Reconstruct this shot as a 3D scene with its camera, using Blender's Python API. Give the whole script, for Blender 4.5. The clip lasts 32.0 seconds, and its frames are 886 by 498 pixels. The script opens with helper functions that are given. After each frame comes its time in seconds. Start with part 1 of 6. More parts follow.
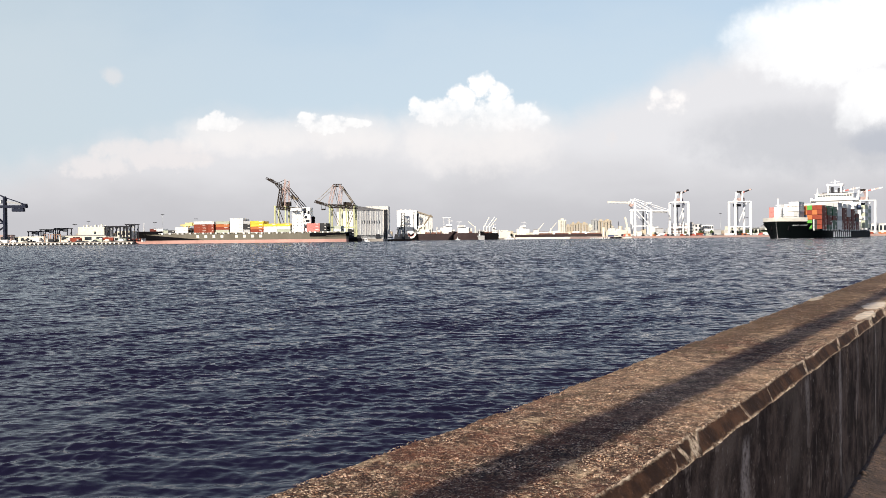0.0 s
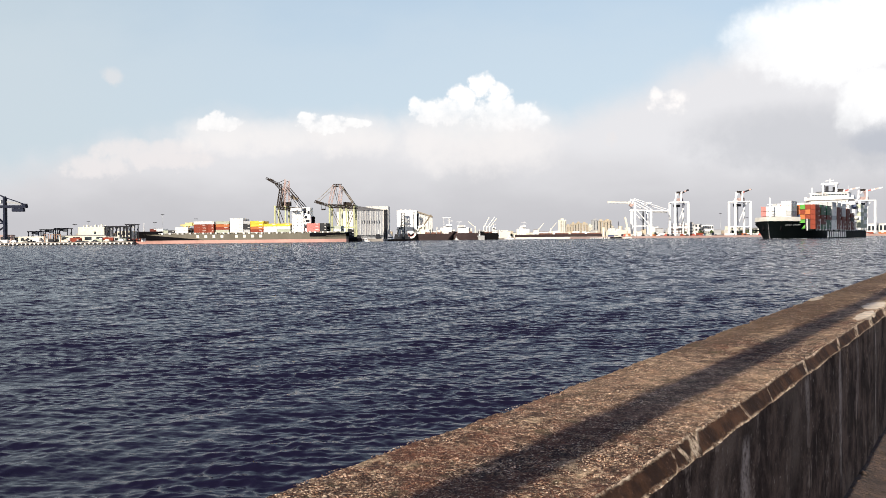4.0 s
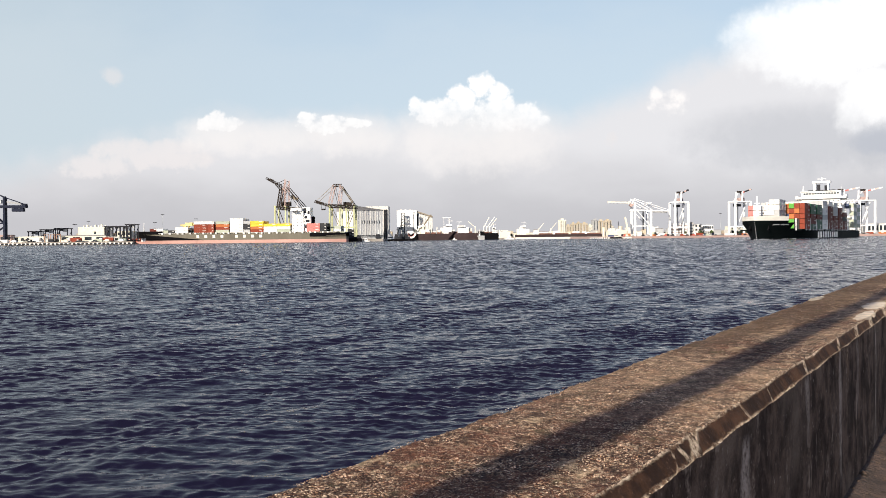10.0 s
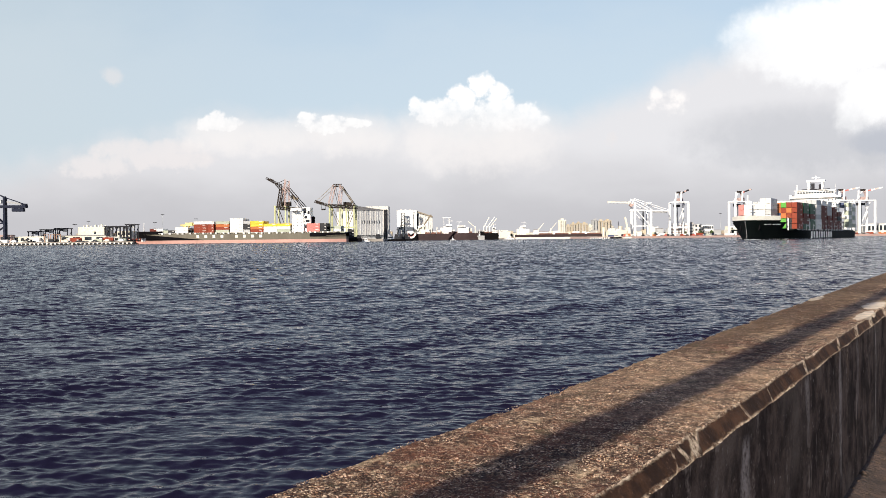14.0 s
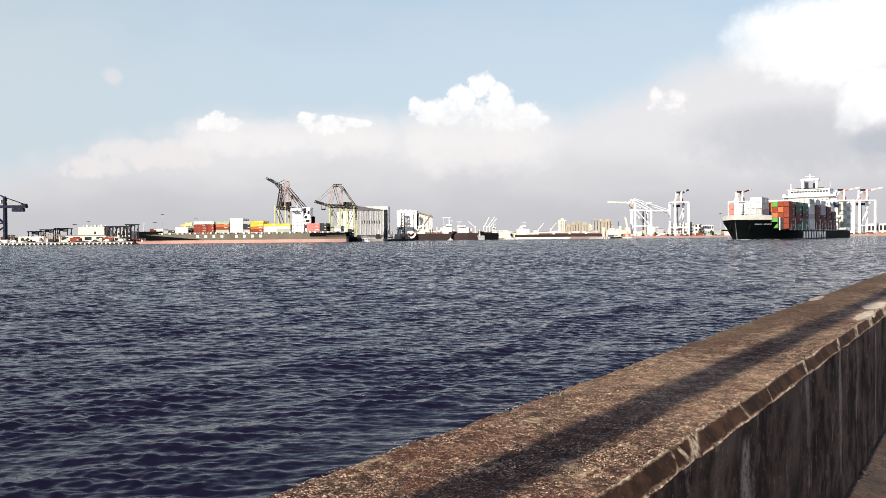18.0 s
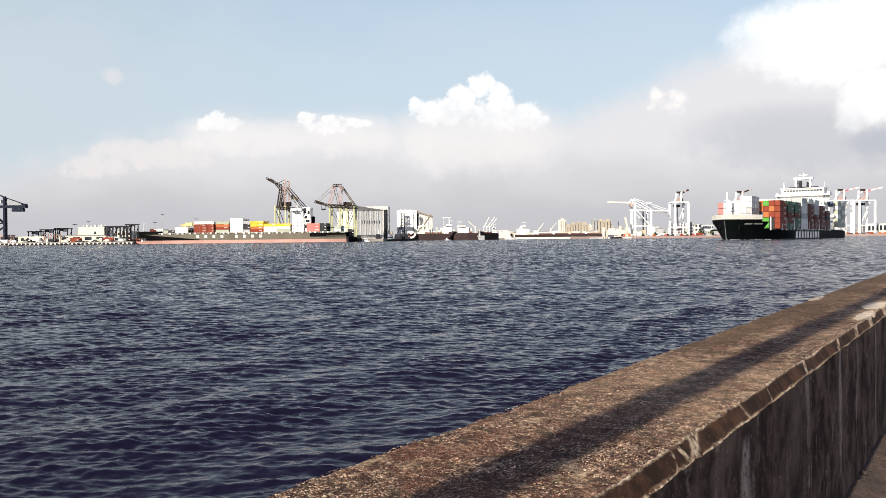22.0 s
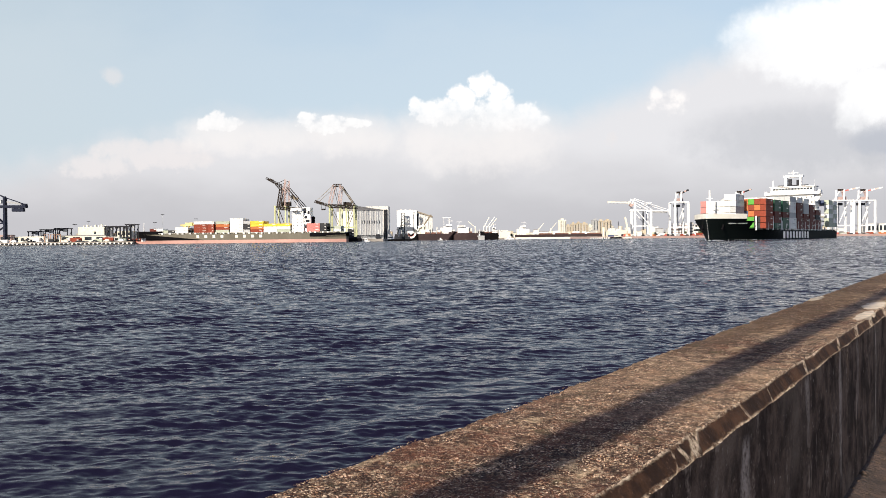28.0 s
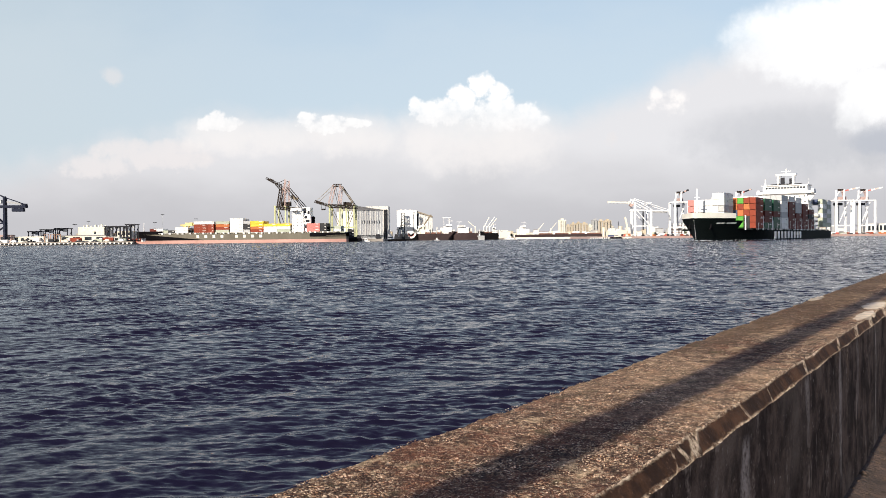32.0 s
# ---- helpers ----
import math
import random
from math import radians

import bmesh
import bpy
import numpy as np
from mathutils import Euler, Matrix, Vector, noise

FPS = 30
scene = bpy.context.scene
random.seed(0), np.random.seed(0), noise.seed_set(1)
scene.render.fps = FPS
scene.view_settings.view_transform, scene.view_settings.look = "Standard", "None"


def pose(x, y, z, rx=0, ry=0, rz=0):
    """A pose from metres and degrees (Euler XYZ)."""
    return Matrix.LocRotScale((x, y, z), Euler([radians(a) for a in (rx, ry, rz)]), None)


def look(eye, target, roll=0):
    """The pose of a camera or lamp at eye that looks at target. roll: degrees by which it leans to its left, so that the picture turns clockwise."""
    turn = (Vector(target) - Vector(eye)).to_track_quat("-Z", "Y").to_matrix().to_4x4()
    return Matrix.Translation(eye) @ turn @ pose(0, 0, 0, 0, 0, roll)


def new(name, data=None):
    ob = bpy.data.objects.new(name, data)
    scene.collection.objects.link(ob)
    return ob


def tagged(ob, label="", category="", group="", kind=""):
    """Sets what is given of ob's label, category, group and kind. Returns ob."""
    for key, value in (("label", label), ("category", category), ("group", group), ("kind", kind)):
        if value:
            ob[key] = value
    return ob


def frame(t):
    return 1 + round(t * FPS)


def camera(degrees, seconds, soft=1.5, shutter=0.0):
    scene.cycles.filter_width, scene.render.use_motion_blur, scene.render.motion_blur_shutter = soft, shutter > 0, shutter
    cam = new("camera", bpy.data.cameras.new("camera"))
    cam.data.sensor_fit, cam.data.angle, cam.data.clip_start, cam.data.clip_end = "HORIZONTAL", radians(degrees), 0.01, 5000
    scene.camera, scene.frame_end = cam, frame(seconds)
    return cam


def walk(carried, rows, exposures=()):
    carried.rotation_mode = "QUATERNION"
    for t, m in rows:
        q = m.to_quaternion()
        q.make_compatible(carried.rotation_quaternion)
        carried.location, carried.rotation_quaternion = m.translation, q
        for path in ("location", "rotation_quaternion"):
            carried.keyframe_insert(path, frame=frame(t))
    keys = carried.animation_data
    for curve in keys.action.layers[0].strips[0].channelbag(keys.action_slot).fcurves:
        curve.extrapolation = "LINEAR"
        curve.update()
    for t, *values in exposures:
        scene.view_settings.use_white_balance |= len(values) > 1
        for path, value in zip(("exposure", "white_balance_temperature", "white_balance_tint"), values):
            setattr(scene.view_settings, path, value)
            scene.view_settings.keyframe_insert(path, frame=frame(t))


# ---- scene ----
EYE = Vector((0, 0, 2.0))
cam = camera(60, 32.0, soft=0.8)
STILL = look(EYE, EYE + Vector((0, 1, -0.01348)), -0.60)
walk(cam, [(0, STILL), (32, STILL)], exposures=[(0, 0.55), (32, 0.55)])

# ---- light ----
SUN_AZ, SUN_EL = 216.6, 28.0


def build_sky():
    world = bpy.data.worlds.new("harbour_sky")
    scene.world = world
    world.use_nodes = True
    nt = world.node_tree
    nt.nodes.clear()

    put = nt.nodes.new

    def feed(sock, val):
        if isinstance(val, (int, float)):
            sock.default_value = val
        elif isinstance(val, tuple):
            sock.default_value = (*val, 1.0) if len(sock.default_value) == 4 else val
        else:
            nt.links.new(val, sock)

    def m(op, a, b=0.0, c=0.0):
        n = put("ShaderNodeMath")
        n.operation = op
        for s, val in zip(n.inputs, (a, b, c)):
            feed(s, val)
        return n.outputs[0]

    def step(x, lo, hi):
        n = put("ShaderNodeMapRange")
        n.interpolation_type = "SMOOTHSTEP"
        for s, val in zip(n.inputs, (x, lo, hi, 0.0, 1.0)):
            feed(s, val)
        return n.outputs[0]

    def mix(f, a, b):
        n = put("ShaderNodeMix")
        n.data_type = "RGBA"
        feed(n.inputs[0], f), feed(n.inputs[6], a), feed(n.inputs[7], b)
        return n.outputs[2]

    tc = put("ShaderNodeTexCoord")
    sep = put("ShaderNodeSeparateXYZ")
    nt.links.new(tc.outputs["Generated"], sep.inputs[0])
    dx, dy, dz = sep.outputs
    ahead = m("MAXIMUM", dy, 0.2)
    u0, v0 = m("DIVIDE", dx, ahead), m("DIVIDE", dz, ahead)
    plane = put("ShaderNodeCombineXYZ")
    feed(plane.inputs[0], u0), feed(plane.inputs[1], v0)

    def cloud_noise(scale, detail, rough, stretch=1.0):
        mp = put("ShaderNodeMapping")
        mp.inputs["Scale"].default_value = (1.0, stretch, 1.0)
        nt.links.new(plane.outputs[0], mp.inputs["Vector"])
        n = put("ShaderNodeTexNoise")
        n.noise_dimensions = "2D"
        nt.links.new(mp.outputs[0], n.inputs["Vector"])
        feed(n.inputs["Scale"], scale), feed(n.inputs["Detail"], detail), feed(n.inputs["Roughness"], rough)
        return n.outputs[0]

    puff = m("SUBTRACT", cloud_noise(30, 9, 0.66), 0.5)
    billow = m("SUBTRACT", cloud_noise(13, 4, 0.55), 0.5)
    veil = m("SUBTRACT", cloud_noise(6, 5, 0.55, 2.2), 0.5)
    cell = put("ShaderNodeTexVoronoi")
    cell.voronoi_dimensions, cell.feature = "2D", "SMOOTH_F1"
    nt.links.new(plane.outputs[0], cell.inputs["Vector"])
    feed(cell.inputs["Scale"], 62.0), feed(cell.inputs["Detail"], 2.5), feed(cell.inputs["Roughness"], 0.6)
    curl = m("SUBTRACT", 0.60, cell.outputs["Distance"])
    u = m("ADD", u0, m("ADD", m("MULTIPLY", billow, 0.034), m("MULTIPLY", puff, 0.010)))
    v = m("ADD", v0, m("ADD", m("MULTIPLY", puff, 0.016), m("MULTIPLY", billow, 0.008)))

    def blobs(items, ragged):
        best = -4.0
        for cu, cv, ru, rv in items:
            a = m("DIVIDE", m("SUBTRACT", u, cu), ru)
            b = m("DIVIDE", m("SUBTRACT", v, cv), rv)
            best = m("MAXIMUM", best, m("SUBTRACT", 1.0, m("ADD", m("MULTIPLY", a, a), m("MULTIPLY", b, b))))
        return m("ADD", best, m("ADD", m("MULTIPLY", puff, ragged), m("MULTIPLY", curl, ragged * 0.3)))

    sky = put("ShaderNodeTexSky")
    sky.sky_type, sky.sun_disc, sky.sun_elevation, sky.sun_rotation = "NISHITA", False, radians(SUN_EL), radians(SUN_AZ)
    sky.air_density, sky.dust_density, sky.ozone_density = 1.0, 2.5, 1.0
    clear = put("ShaderNodeVectorMath")
    clear.operation = "SCALE"
    nt.links.new(sky.outputs[0], clear.inputs[0])
    clear.inputs["Scale"].default_value = 0.13
    # thin haze over the blue
    col = mix(0.62, clear.outputs[0], (0.59, 0.725, 0.835))
    col = mix(m("MULTIPLY", step(u, -0.15, -0.62), 0.75), col, (0.525, 0.61, 0.67))
    col = mix(m("MULTIPLY", step(m("ADD", v0, m("MULTIPLY", veil, 0.12)), 0.36, 0.22), 0.35), col, (0.66, 0.72, 0.76))
    # deeper blue overhead
    col = mix(m("MULTIPLY", step(dz, 0.285, 0.70), 0.92), col, (0.19, 0.21, 0.41))
    col = mix(m("MULTIPLY", step(dz, 0.42, 0.95), 0.9), col, (0.09, 0.103, 0.26))
    # low cloud deck, grey towards the horizon
    left_fall = m("MINIMUM", m("MULTIPLY", m("ADD", u0, 0.30), 0.23), 0.0)
    right_rise = m("MAXIMUM", m("MULTIPLY", m("SUBTRACT", u0, 0.16), 0.40), 0.0)
    edge = m("ADD", m("ADD", 0.148, left_fall), m("ADD", m("MINIMUM", right_rise, 0.12), m("MULTIPLY", billow, 0.05)))
    deck = step(m("SUBTRACT", edge, v), -0.035, 0.028)
    grey = mix(step(m("ADD", v0, m("MULTIPLY", veil, 0.06)), 0.015, 0.135), (0.54, 0.53, 0.555), (0.765, 0.755, 0.775))
    col = mix(m("MULTIPLY", deck, 0.95), col, grey)
    # heaped clouds
    LEFT_PALE = [(-0.351, 0.119, 0.046, 0.015), (-0.388, 0.108, 0.037, 0.016), (-0.454, 0.098, 0.046, 0.018), (-0.340, 0.105, 0.052, 0.013), (-0.417, 0.117, 0.044, 0.019)]
    HEAP = [(0.048, 0.197, 0.018, 0.021), (0.070, 0.186, 0.021, 0.018), (0.023, 0.182, 0.019, 0.019), (-0.033, 0.171, 0.015, 0.015), (-0.014, 0.164, 0.025, 0.018), (0.014, 0.165, 0.032, 0.022), (0.109, 0.161, 0.027, 0.018), (0.072, 0.163, 0.044, 0.027), (0.124, 0.152, 0.021, 0.013)]
    MIDDLE = [(-0.173, 0.158, 0.019, 0.011), (-0.142, 0.154, 0.025, 0.009), (-0.113, 0.152, 0.025, 0.007), (-0.152, 0.148, 0.040, 0.009)]
    LEFT = [(-0.291, 0.162, 0.018, 0.010), (-0.305, 0.155, 0.015, 0.009), (-0.270, 0.156, 0.022, 0.009), (-0.288, 0.150, 0.032, 0.007)]
    SMALL = [(0.280, 0.183, 0.013, 0.014), (0.304, 0.180, 0.021, 0.013), (0.291, 0.170, 0.027, 0.013)]
    BIG = [(0.420, 0.250, 0.062, 0.044), (0.514, 0.259, 0.140, 0.053), (0.557, 0.178, 0.049, 0.043), (0.484, 0.223, 0.082, 0.037), (0.528, 0.154, 0.025, 0.027)]
    BIG += [(0.573, 0.362, 0.090, 0.110)]
    DARK = [(0.565, 0.118, 0.070, 0.034), (0.46, 0.125, 0.14, 0.046)]
    WISP = [(-0.429, 0.216, 0.019, 0.013), (0.225, 0.128, 0.010, 0.010)]
    col = mix(m("MULTIPLY", step(blobs(DARK, 0.6), -0.6, 0.9), 0.44), col, (0.40, 0.42, 0.465))
    col = mix(m("MULTIPLY", step(blobs(LEFT_PALE, 1.8), -0.3, 0.8), 0.75), col, (0.82, 0.78, 0.775))

    BODY = [(0.043, 0.144, 0.087, 0.028), (-0.134, 0.140, 0.066, 0.018), (-0.284, 0.142, 0.054, 0.016), (-0.222, 0.133, 0.059, 0.018), (-0.016, 0.127, 0.034, 0.029), (0.087, 0.126, 0.059, 0.034), (0.035, 0.118, 0.081, 0.029), (-0.119, 0.132, 0.059, 0.019), (-0.281, 0.133, 0.059, 0.018)]
    col = mix(m("MULTIPLY", step(blobs(BODY, 1.7), -1.6, 1.3), 0.70), col, (0.90, 0.865, 0.85))

    def heap(col, items, base, soft, white, ragged, strength, feather):
        body = step(blobs(items, ragged), -0.12, feather)
        lit = step(m("ADD", v0, m("ADD", m("MULTIPLY", puff, 0.07), m("MULTIPLY", curl, 0.012))), base, base + soft)
        return mix(m("MULTIPLY", m("MULTIPLY", body, lit), strength), col, white)

    col = heap(col, HEAP, 0.122, 0.072, (1.0, 0.99, 0.985), 2.0, 1.0, 0.55)
    col = heap(col, MIDDLE, 0.122, 0.044, (0.97, 0.96, 0.955), 2.4, 0.95, 0.5)
    col = heap(col, LEFT, 0.122, 0.046, (0.95, 0.935, 0.93), 2.6, 0.9, 0.5)
    col = heap(col, SMALL, 0.136, 0.050, (0.97, 0.935, 0.92), 2.2, 0.9, 1.2)
    slant = m("ADD", m("ADD", v0, m("MULTIPLY", u0, 0.657)), m("MULTIPLY", puff, 0.10))
    col = mix(m("MULTIPLY", m("MULTIPLY", step(blobs(BIG, 0.7), -0.4, 0.75), step(slant, 0.39, 0.61)), 0.98), col, (1.05, 1.05, 1.05))
    col = mix(m("MULTIPLY", step(blobs([(0.578, 0.122, 0.050, 0.018)], 0.6), -0.7, 0.9), 0.5), col, (0.42, 0.455, 0.53))
    col = mix(m("MULTIPLY", step(blobs(WISP, 1.6), -0.4, 0.9), 0.5), col, (0.80, 0.76, 0.75))
    bg = put("ShaderNodeBackground")
    nt.links.new(col, bg.inputs[0])
    bg.inputs[1].default_value = 0.74
    out = put("ShaderNodeOutputWorld")
    nt.links.new(bg.outputs[0], out.inputs[0])


build_sky()

TO_SUN = Vector((math.sin(radians(SUN_AZ)) * math.cos(radians(SUN_EL)), math.cos(radians(SUN_AZ)) * math.cos(radians(SUN_EL)),
                 math.sin(radians(SUN_EL))))
sun = new("sun", bpy.data.lights.new("sun", "SUN"))
sun.data.energy, sun.data.angle, sun.data.color = 5.0, radians(0.55), (1.0, 0.91, 0.78)
sun.matrix_world = look(TO_SUN * 60, (0, 0, 0))


# ---- materials ----
def mat(name, rgb, rough=0.6, metal=0.0, var=0.15, scale=0.5, bump=0.0, bump_scale=8.0, spec=0.5, grime=0.0, streak=1.0):
    """A painted or raw surface with broad stains, fine grain and a little difference from piece to piece."""
    ma = bpy.data.materials.new(name)
    ma.use_nodes = True
    nt = ma.node_tree
    bsdf = nt.nodes["Principled BSDF"]
    tc = nt.nodes.new("ShaderNodeTexCoord")
    mp = nt.nodes.new("ShaderNodeMapping")
    mp.inputs["Scale"].default_value = (1, 1, streak)
    nt.links.new(tc.outputs["Object"], mp.inputs[0])
    n1, n2 = nt.nodes.new("ShaderNodeTexNoise"), nt.nodes.new("ShaderNodeTexNoise")
    for n, sc, de in ((n1, scale, 4), (n2, scale * 9, 5)):
        nt.links.new(mp.outputs[0], n.inputs["Vector"])
        n.inputs["Scale"].default_value, n.inputs["Detail"].default_value = sc, de
    info = nt.nodes.new("ShaderNodeObjectInfo")
    add = nt.nodes.new("ShaderNodeMath")
    add.operation = "MULTIPLY_ADD"
    nt.links.new(n2.outputs[0], add.inputs[0])
    add.inputs[1].default_value = 0.5
    nt.links.new(n1.outputs[0], add.inputs[2])
    add2 = nt.nodes.new("ShaderNodeMath")
    add2.operation = "MULTIPLY_ADD"
    nt.links.new(info.outputs["Random"], add2.inputs[0])
    add2.inputs[1].default_value = 0.3
    nt.links.new(add.outputs[0], add2.inputs[2])
    rng = nt.nodes.new("ShaderNodeMapRange")
    nt.links.new(add2.outputs[0], rng.inputs[0])
    for s, val in zip(rng.inputs[1:5], (0.55, 1.25, 0.0, 1.0)):
        s.default_value = val
    mx = nt.nodes.new("ShaderNodeMix")
    mx.data_type = "RGBA"
    nt.links.new(rng.outputs[0], mx.inputs[0])
    lo = [c * (1 - var) * (1 - grime * k) for c, k in zip(rgb, (0.6, 0.8, 1.0))]
    mx.inputs[6].default_value = (*lo, 1)
    mx.inputs[7].default_value = (*[min(1.0, c * (1 + var)) for c in rgb], 1)
    nt.links.new(mx.outputs[2], bsdf.inputs["Base Color"])
    bsdf.inputs["Roughness"].default_value, bsdf.inputs["Metallic"].default_value = rough, metal
    bsdf.inputs["Specular IOR Level"].default_value = spec
    if bump:
        b = nt.nodes.new("ShaderNodeBump")
        n3 = nt.nodes.new("ShaderNodeTexNoise")
        nt.links.new(mp.outputs[0], n3.inputs["Vector"])
        n3.inputs["Scale"].default_value, n3.inputs["Detail"].default_value = bump_scale, 5
        nt.links.new(n3.outputs[0], b.inputs["Height"])
        b.inputs["Strength"].default_value, b.inputs["Distance"].default_value = bump, 0.05
        nt.links.new(b.outputs[0], bsdf.inputs["Normal"])
    return ma


class Nodes:
    """A short way to write a material's node tree."""

    def __init__(self, name):
        self.ma = bpy.data.materials.new(name)
        self.ma.use_nodes = True
        self.nt = self.ma.node_tree
        self.bsdf = self.nt.nodes["Principled BSDF"]
        self.place = self.nt.nodes.new("ShaderNodeTexCoord").outputs["Object"]

    def feed(self, sock, val):
        if isinstance(val, (int, float)):
            sock.default_value = val
        elif isinstance(val, tuple):
            sock.default_value = (*val, 1.0) if len(sock.default_value) == 4 and len(val) == 3 else val
        else:
            self.nt.links.new(val, sock)

    def m(self, op, a, b=0.0, c=0.0):
        n = self.nt.nodes.new("ShaderNodeMath")
        n.operation = op
        for sock, val in zip(n.inputs, (a, b, c)):
            self.feed(sock, val)
        return n.outputs[0]

    def v(self, op, a, b=(0.0, 0.0, 0.0)):
        n = self.nt.nodes.new("ShaderNodeVectorMath")
        n.operation = op
        self.feed(n.inputs[0], a), self.feed(n.inputs[1], b)
        return n.outputs["Value" if op == "DOT_PRODUCT" else "Vector"]

    def step(self, x, lo, hi, top=1.0):
        n = self.nt.nodes.new("ShaderNodeMapRange")
        n.interpolation_type = "SMOOTHSTEP"
        for sock, val in zip(n.inputs, (x, lo, hi, 0.0, top)):
            self.feed(sock, val)
        return n.outputs[0]

    def mix(self, f, a, b, kind="MIX"):
        n = self.nt.nodes.new("ShaderNodeMix")
        n.data_type, n.blend_type = "RGBA", kind
        self.feed(n.inputs[0], f), self.feed(n.inputs[6], a), self.feed(n.inputs[7], b)
        return n.outputs[2]

    def scaled(self, vec, x, y, z, turn=0.0):
        n = self.nt.nodes.new("ShaderNodeMapping")
        n.inputs["Scale"].default_value, n.inputs["Rotation"].default_value = (x, y, z), (0, 0, radians(turn))
        self.nt.links.new(vec, n.inputs[0])
        return n.outputs[0]

    def noise(self, vec, scale, detail=4.0, rough=0.6, out=0):
        n = self.nt.nodes.new("ShaderNodeTexNoise")
        self.nt.links.new(vec, n.inputs["Vector"])
        n.inputs["Scale"].default_value, n.inputs["Detail"].default_value, n.inputs["Roughness"].default_value = scale, detail, rough
        return n.outputs[out]

    def cells(self, vec, scale):
        """Random value and distance of the cells of a pebble pattern."""
        n = self.nt.nodes.new("ShaderNodeTexVoronoi")
        self.nt.links.new(vec, n.inputs["Vector"])
        n.inputs["Scale"].default_value = scale
        sep = self.nt.nodes.new("ShaderNodeSeparateColor")
        self.nt.links.new(n.outputs["Color"], sep.inputs[0])
        return sep.outputs[0], n.outputs["Distance"]

    def ramp(self, src, stops):
        r = self.nt.nodes.new("ShaderNodeValToRGB")
        els = r.color_ramp.elements
        while len(els) < len(stops):
            els.new(0.5)
        for e, (pos, c) in zip(els, stops):
            e.position, e.color = pos, (*c, 1)
        self.nt.links.new(src, r.inputs[0])
        return r.outputs[0]

    def bump(self, height, strength, distance, under=None):
        b = self.nt.nodes.new("ShaderNodeBump")
        self.nt.links.new(height, b.inputs["Height"])
        b.inputs["Strength"].default_value, b.inputs["Distance"].default_value = strength, distance
        if under is not None:
            self.nt.links.new(under, b.inputs["Normal"])
        return b.outputs[0]

    def done(self, colour, rough, spec, normal=None):
        self.feed(self.bsdf.inputs["Base Color"], colour)
        self.feed(self.bsdf.inputs["Roughness"], rough)
        self.bsdf.inputs["Specular IOR Level"].default_value = spec
        if normal is not None:
            self.nt.links.new(normal, self.bsdf.inputs["Normal"])
        return self.ma


def water_material():
    """Dark harbour water; ripples smaller than the mesh's waves tilt its surface a little."""
    n = Nodes("harbour_water")
    geo = n.nt.nodes.new("ShaderNodeNewGeometry")

    def tilt(scale, stretch, turn, detail, rough, tx, ty, deep=1.0):
        f = n.noise(n.scaled(n.place, stretch, deep, 1, turn), scale, detail, rough, "Color")
        return n.v("MULTIPLY", n.v("SUBTRACT", f, (0.5, 0.5, 0.5)), (tx, ty, 0.0))

    gust = n.noise(n.scaled(n.place, 0.5, 1, 1, 5), 0.09, 3.0, 0.6)
    fine = tilt(16.0, 0.40, 12, 4, 0.65, 0.55, 1.15)
    broad = tilt(3.2, 0.48, -8, 4, 0.76, 0.28, 0.80)
    fine = n.v("MULTIPLY", fine, n.step(gust, 0.25, 0.75, 1.3))
    sep = n.nt.nodes.new("ShaderNodeSeparateXYZ")
    n.nt.links.new(n.place, sep.inputs[0])
    out = sep.outputs[1]
    broad = n.v("MULTIPLY", broad, n.m("ADD", 0.7, n.step(out, 12.0, 50.0, 0.9)))
    # short steep chop and wind streaks on the open water
    chop = n.v("MULTIPLY", tilt(1.3, 2.0, 6, 4, 0.76, 0.3, 1.0, 0.45), n.step(out, 25.0, 70.0))
    streak = n.v("MULTIPLY", tilt(0.85, 1.3, 3, 4, 0.75, 0.25, 0.60, 0.08), n.step(out, 90.0, 200.0))
    # normals leaned shoreward, more with distance, to darken far reflections like facing waves
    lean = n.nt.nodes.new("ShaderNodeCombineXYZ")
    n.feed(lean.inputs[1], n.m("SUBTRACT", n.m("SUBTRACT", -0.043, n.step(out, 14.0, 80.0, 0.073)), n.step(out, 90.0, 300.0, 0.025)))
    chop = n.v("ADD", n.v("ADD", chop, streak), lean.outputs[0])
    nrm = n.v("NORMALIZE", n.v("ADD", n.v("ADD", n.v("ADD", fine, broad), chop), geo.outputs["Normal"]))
    patch = n.noise(n.scaled(n.place, 0.4, 1, 1, 5), 0.02, 4.0, 0.6)
    n.bsdf.inputs["IOR"].default_value = 1.33
    n.bsdf.inputs["Specular Tint"].default_value = (0.67, 0.64, 1.0, 1)
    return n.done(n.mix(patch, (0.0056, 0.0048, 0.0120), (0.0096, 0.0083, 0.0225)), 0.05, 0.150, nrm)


WALL_AZ = radians(35.75)
ALONG = Vector((math.sin(WALL_AZ), math.cos(WALL_AZ), 0))
ACROSS = Vector((math.cos(WALL_AZ), -math.sin(WALL_AZ), 0))
WALL_TOP, PATH_Z = 1.40, 0.44
WALL_OUT, WALL_IN, WALL_FACE, EDGE_Z = -1.405, -0.752, -0.712, 1.342


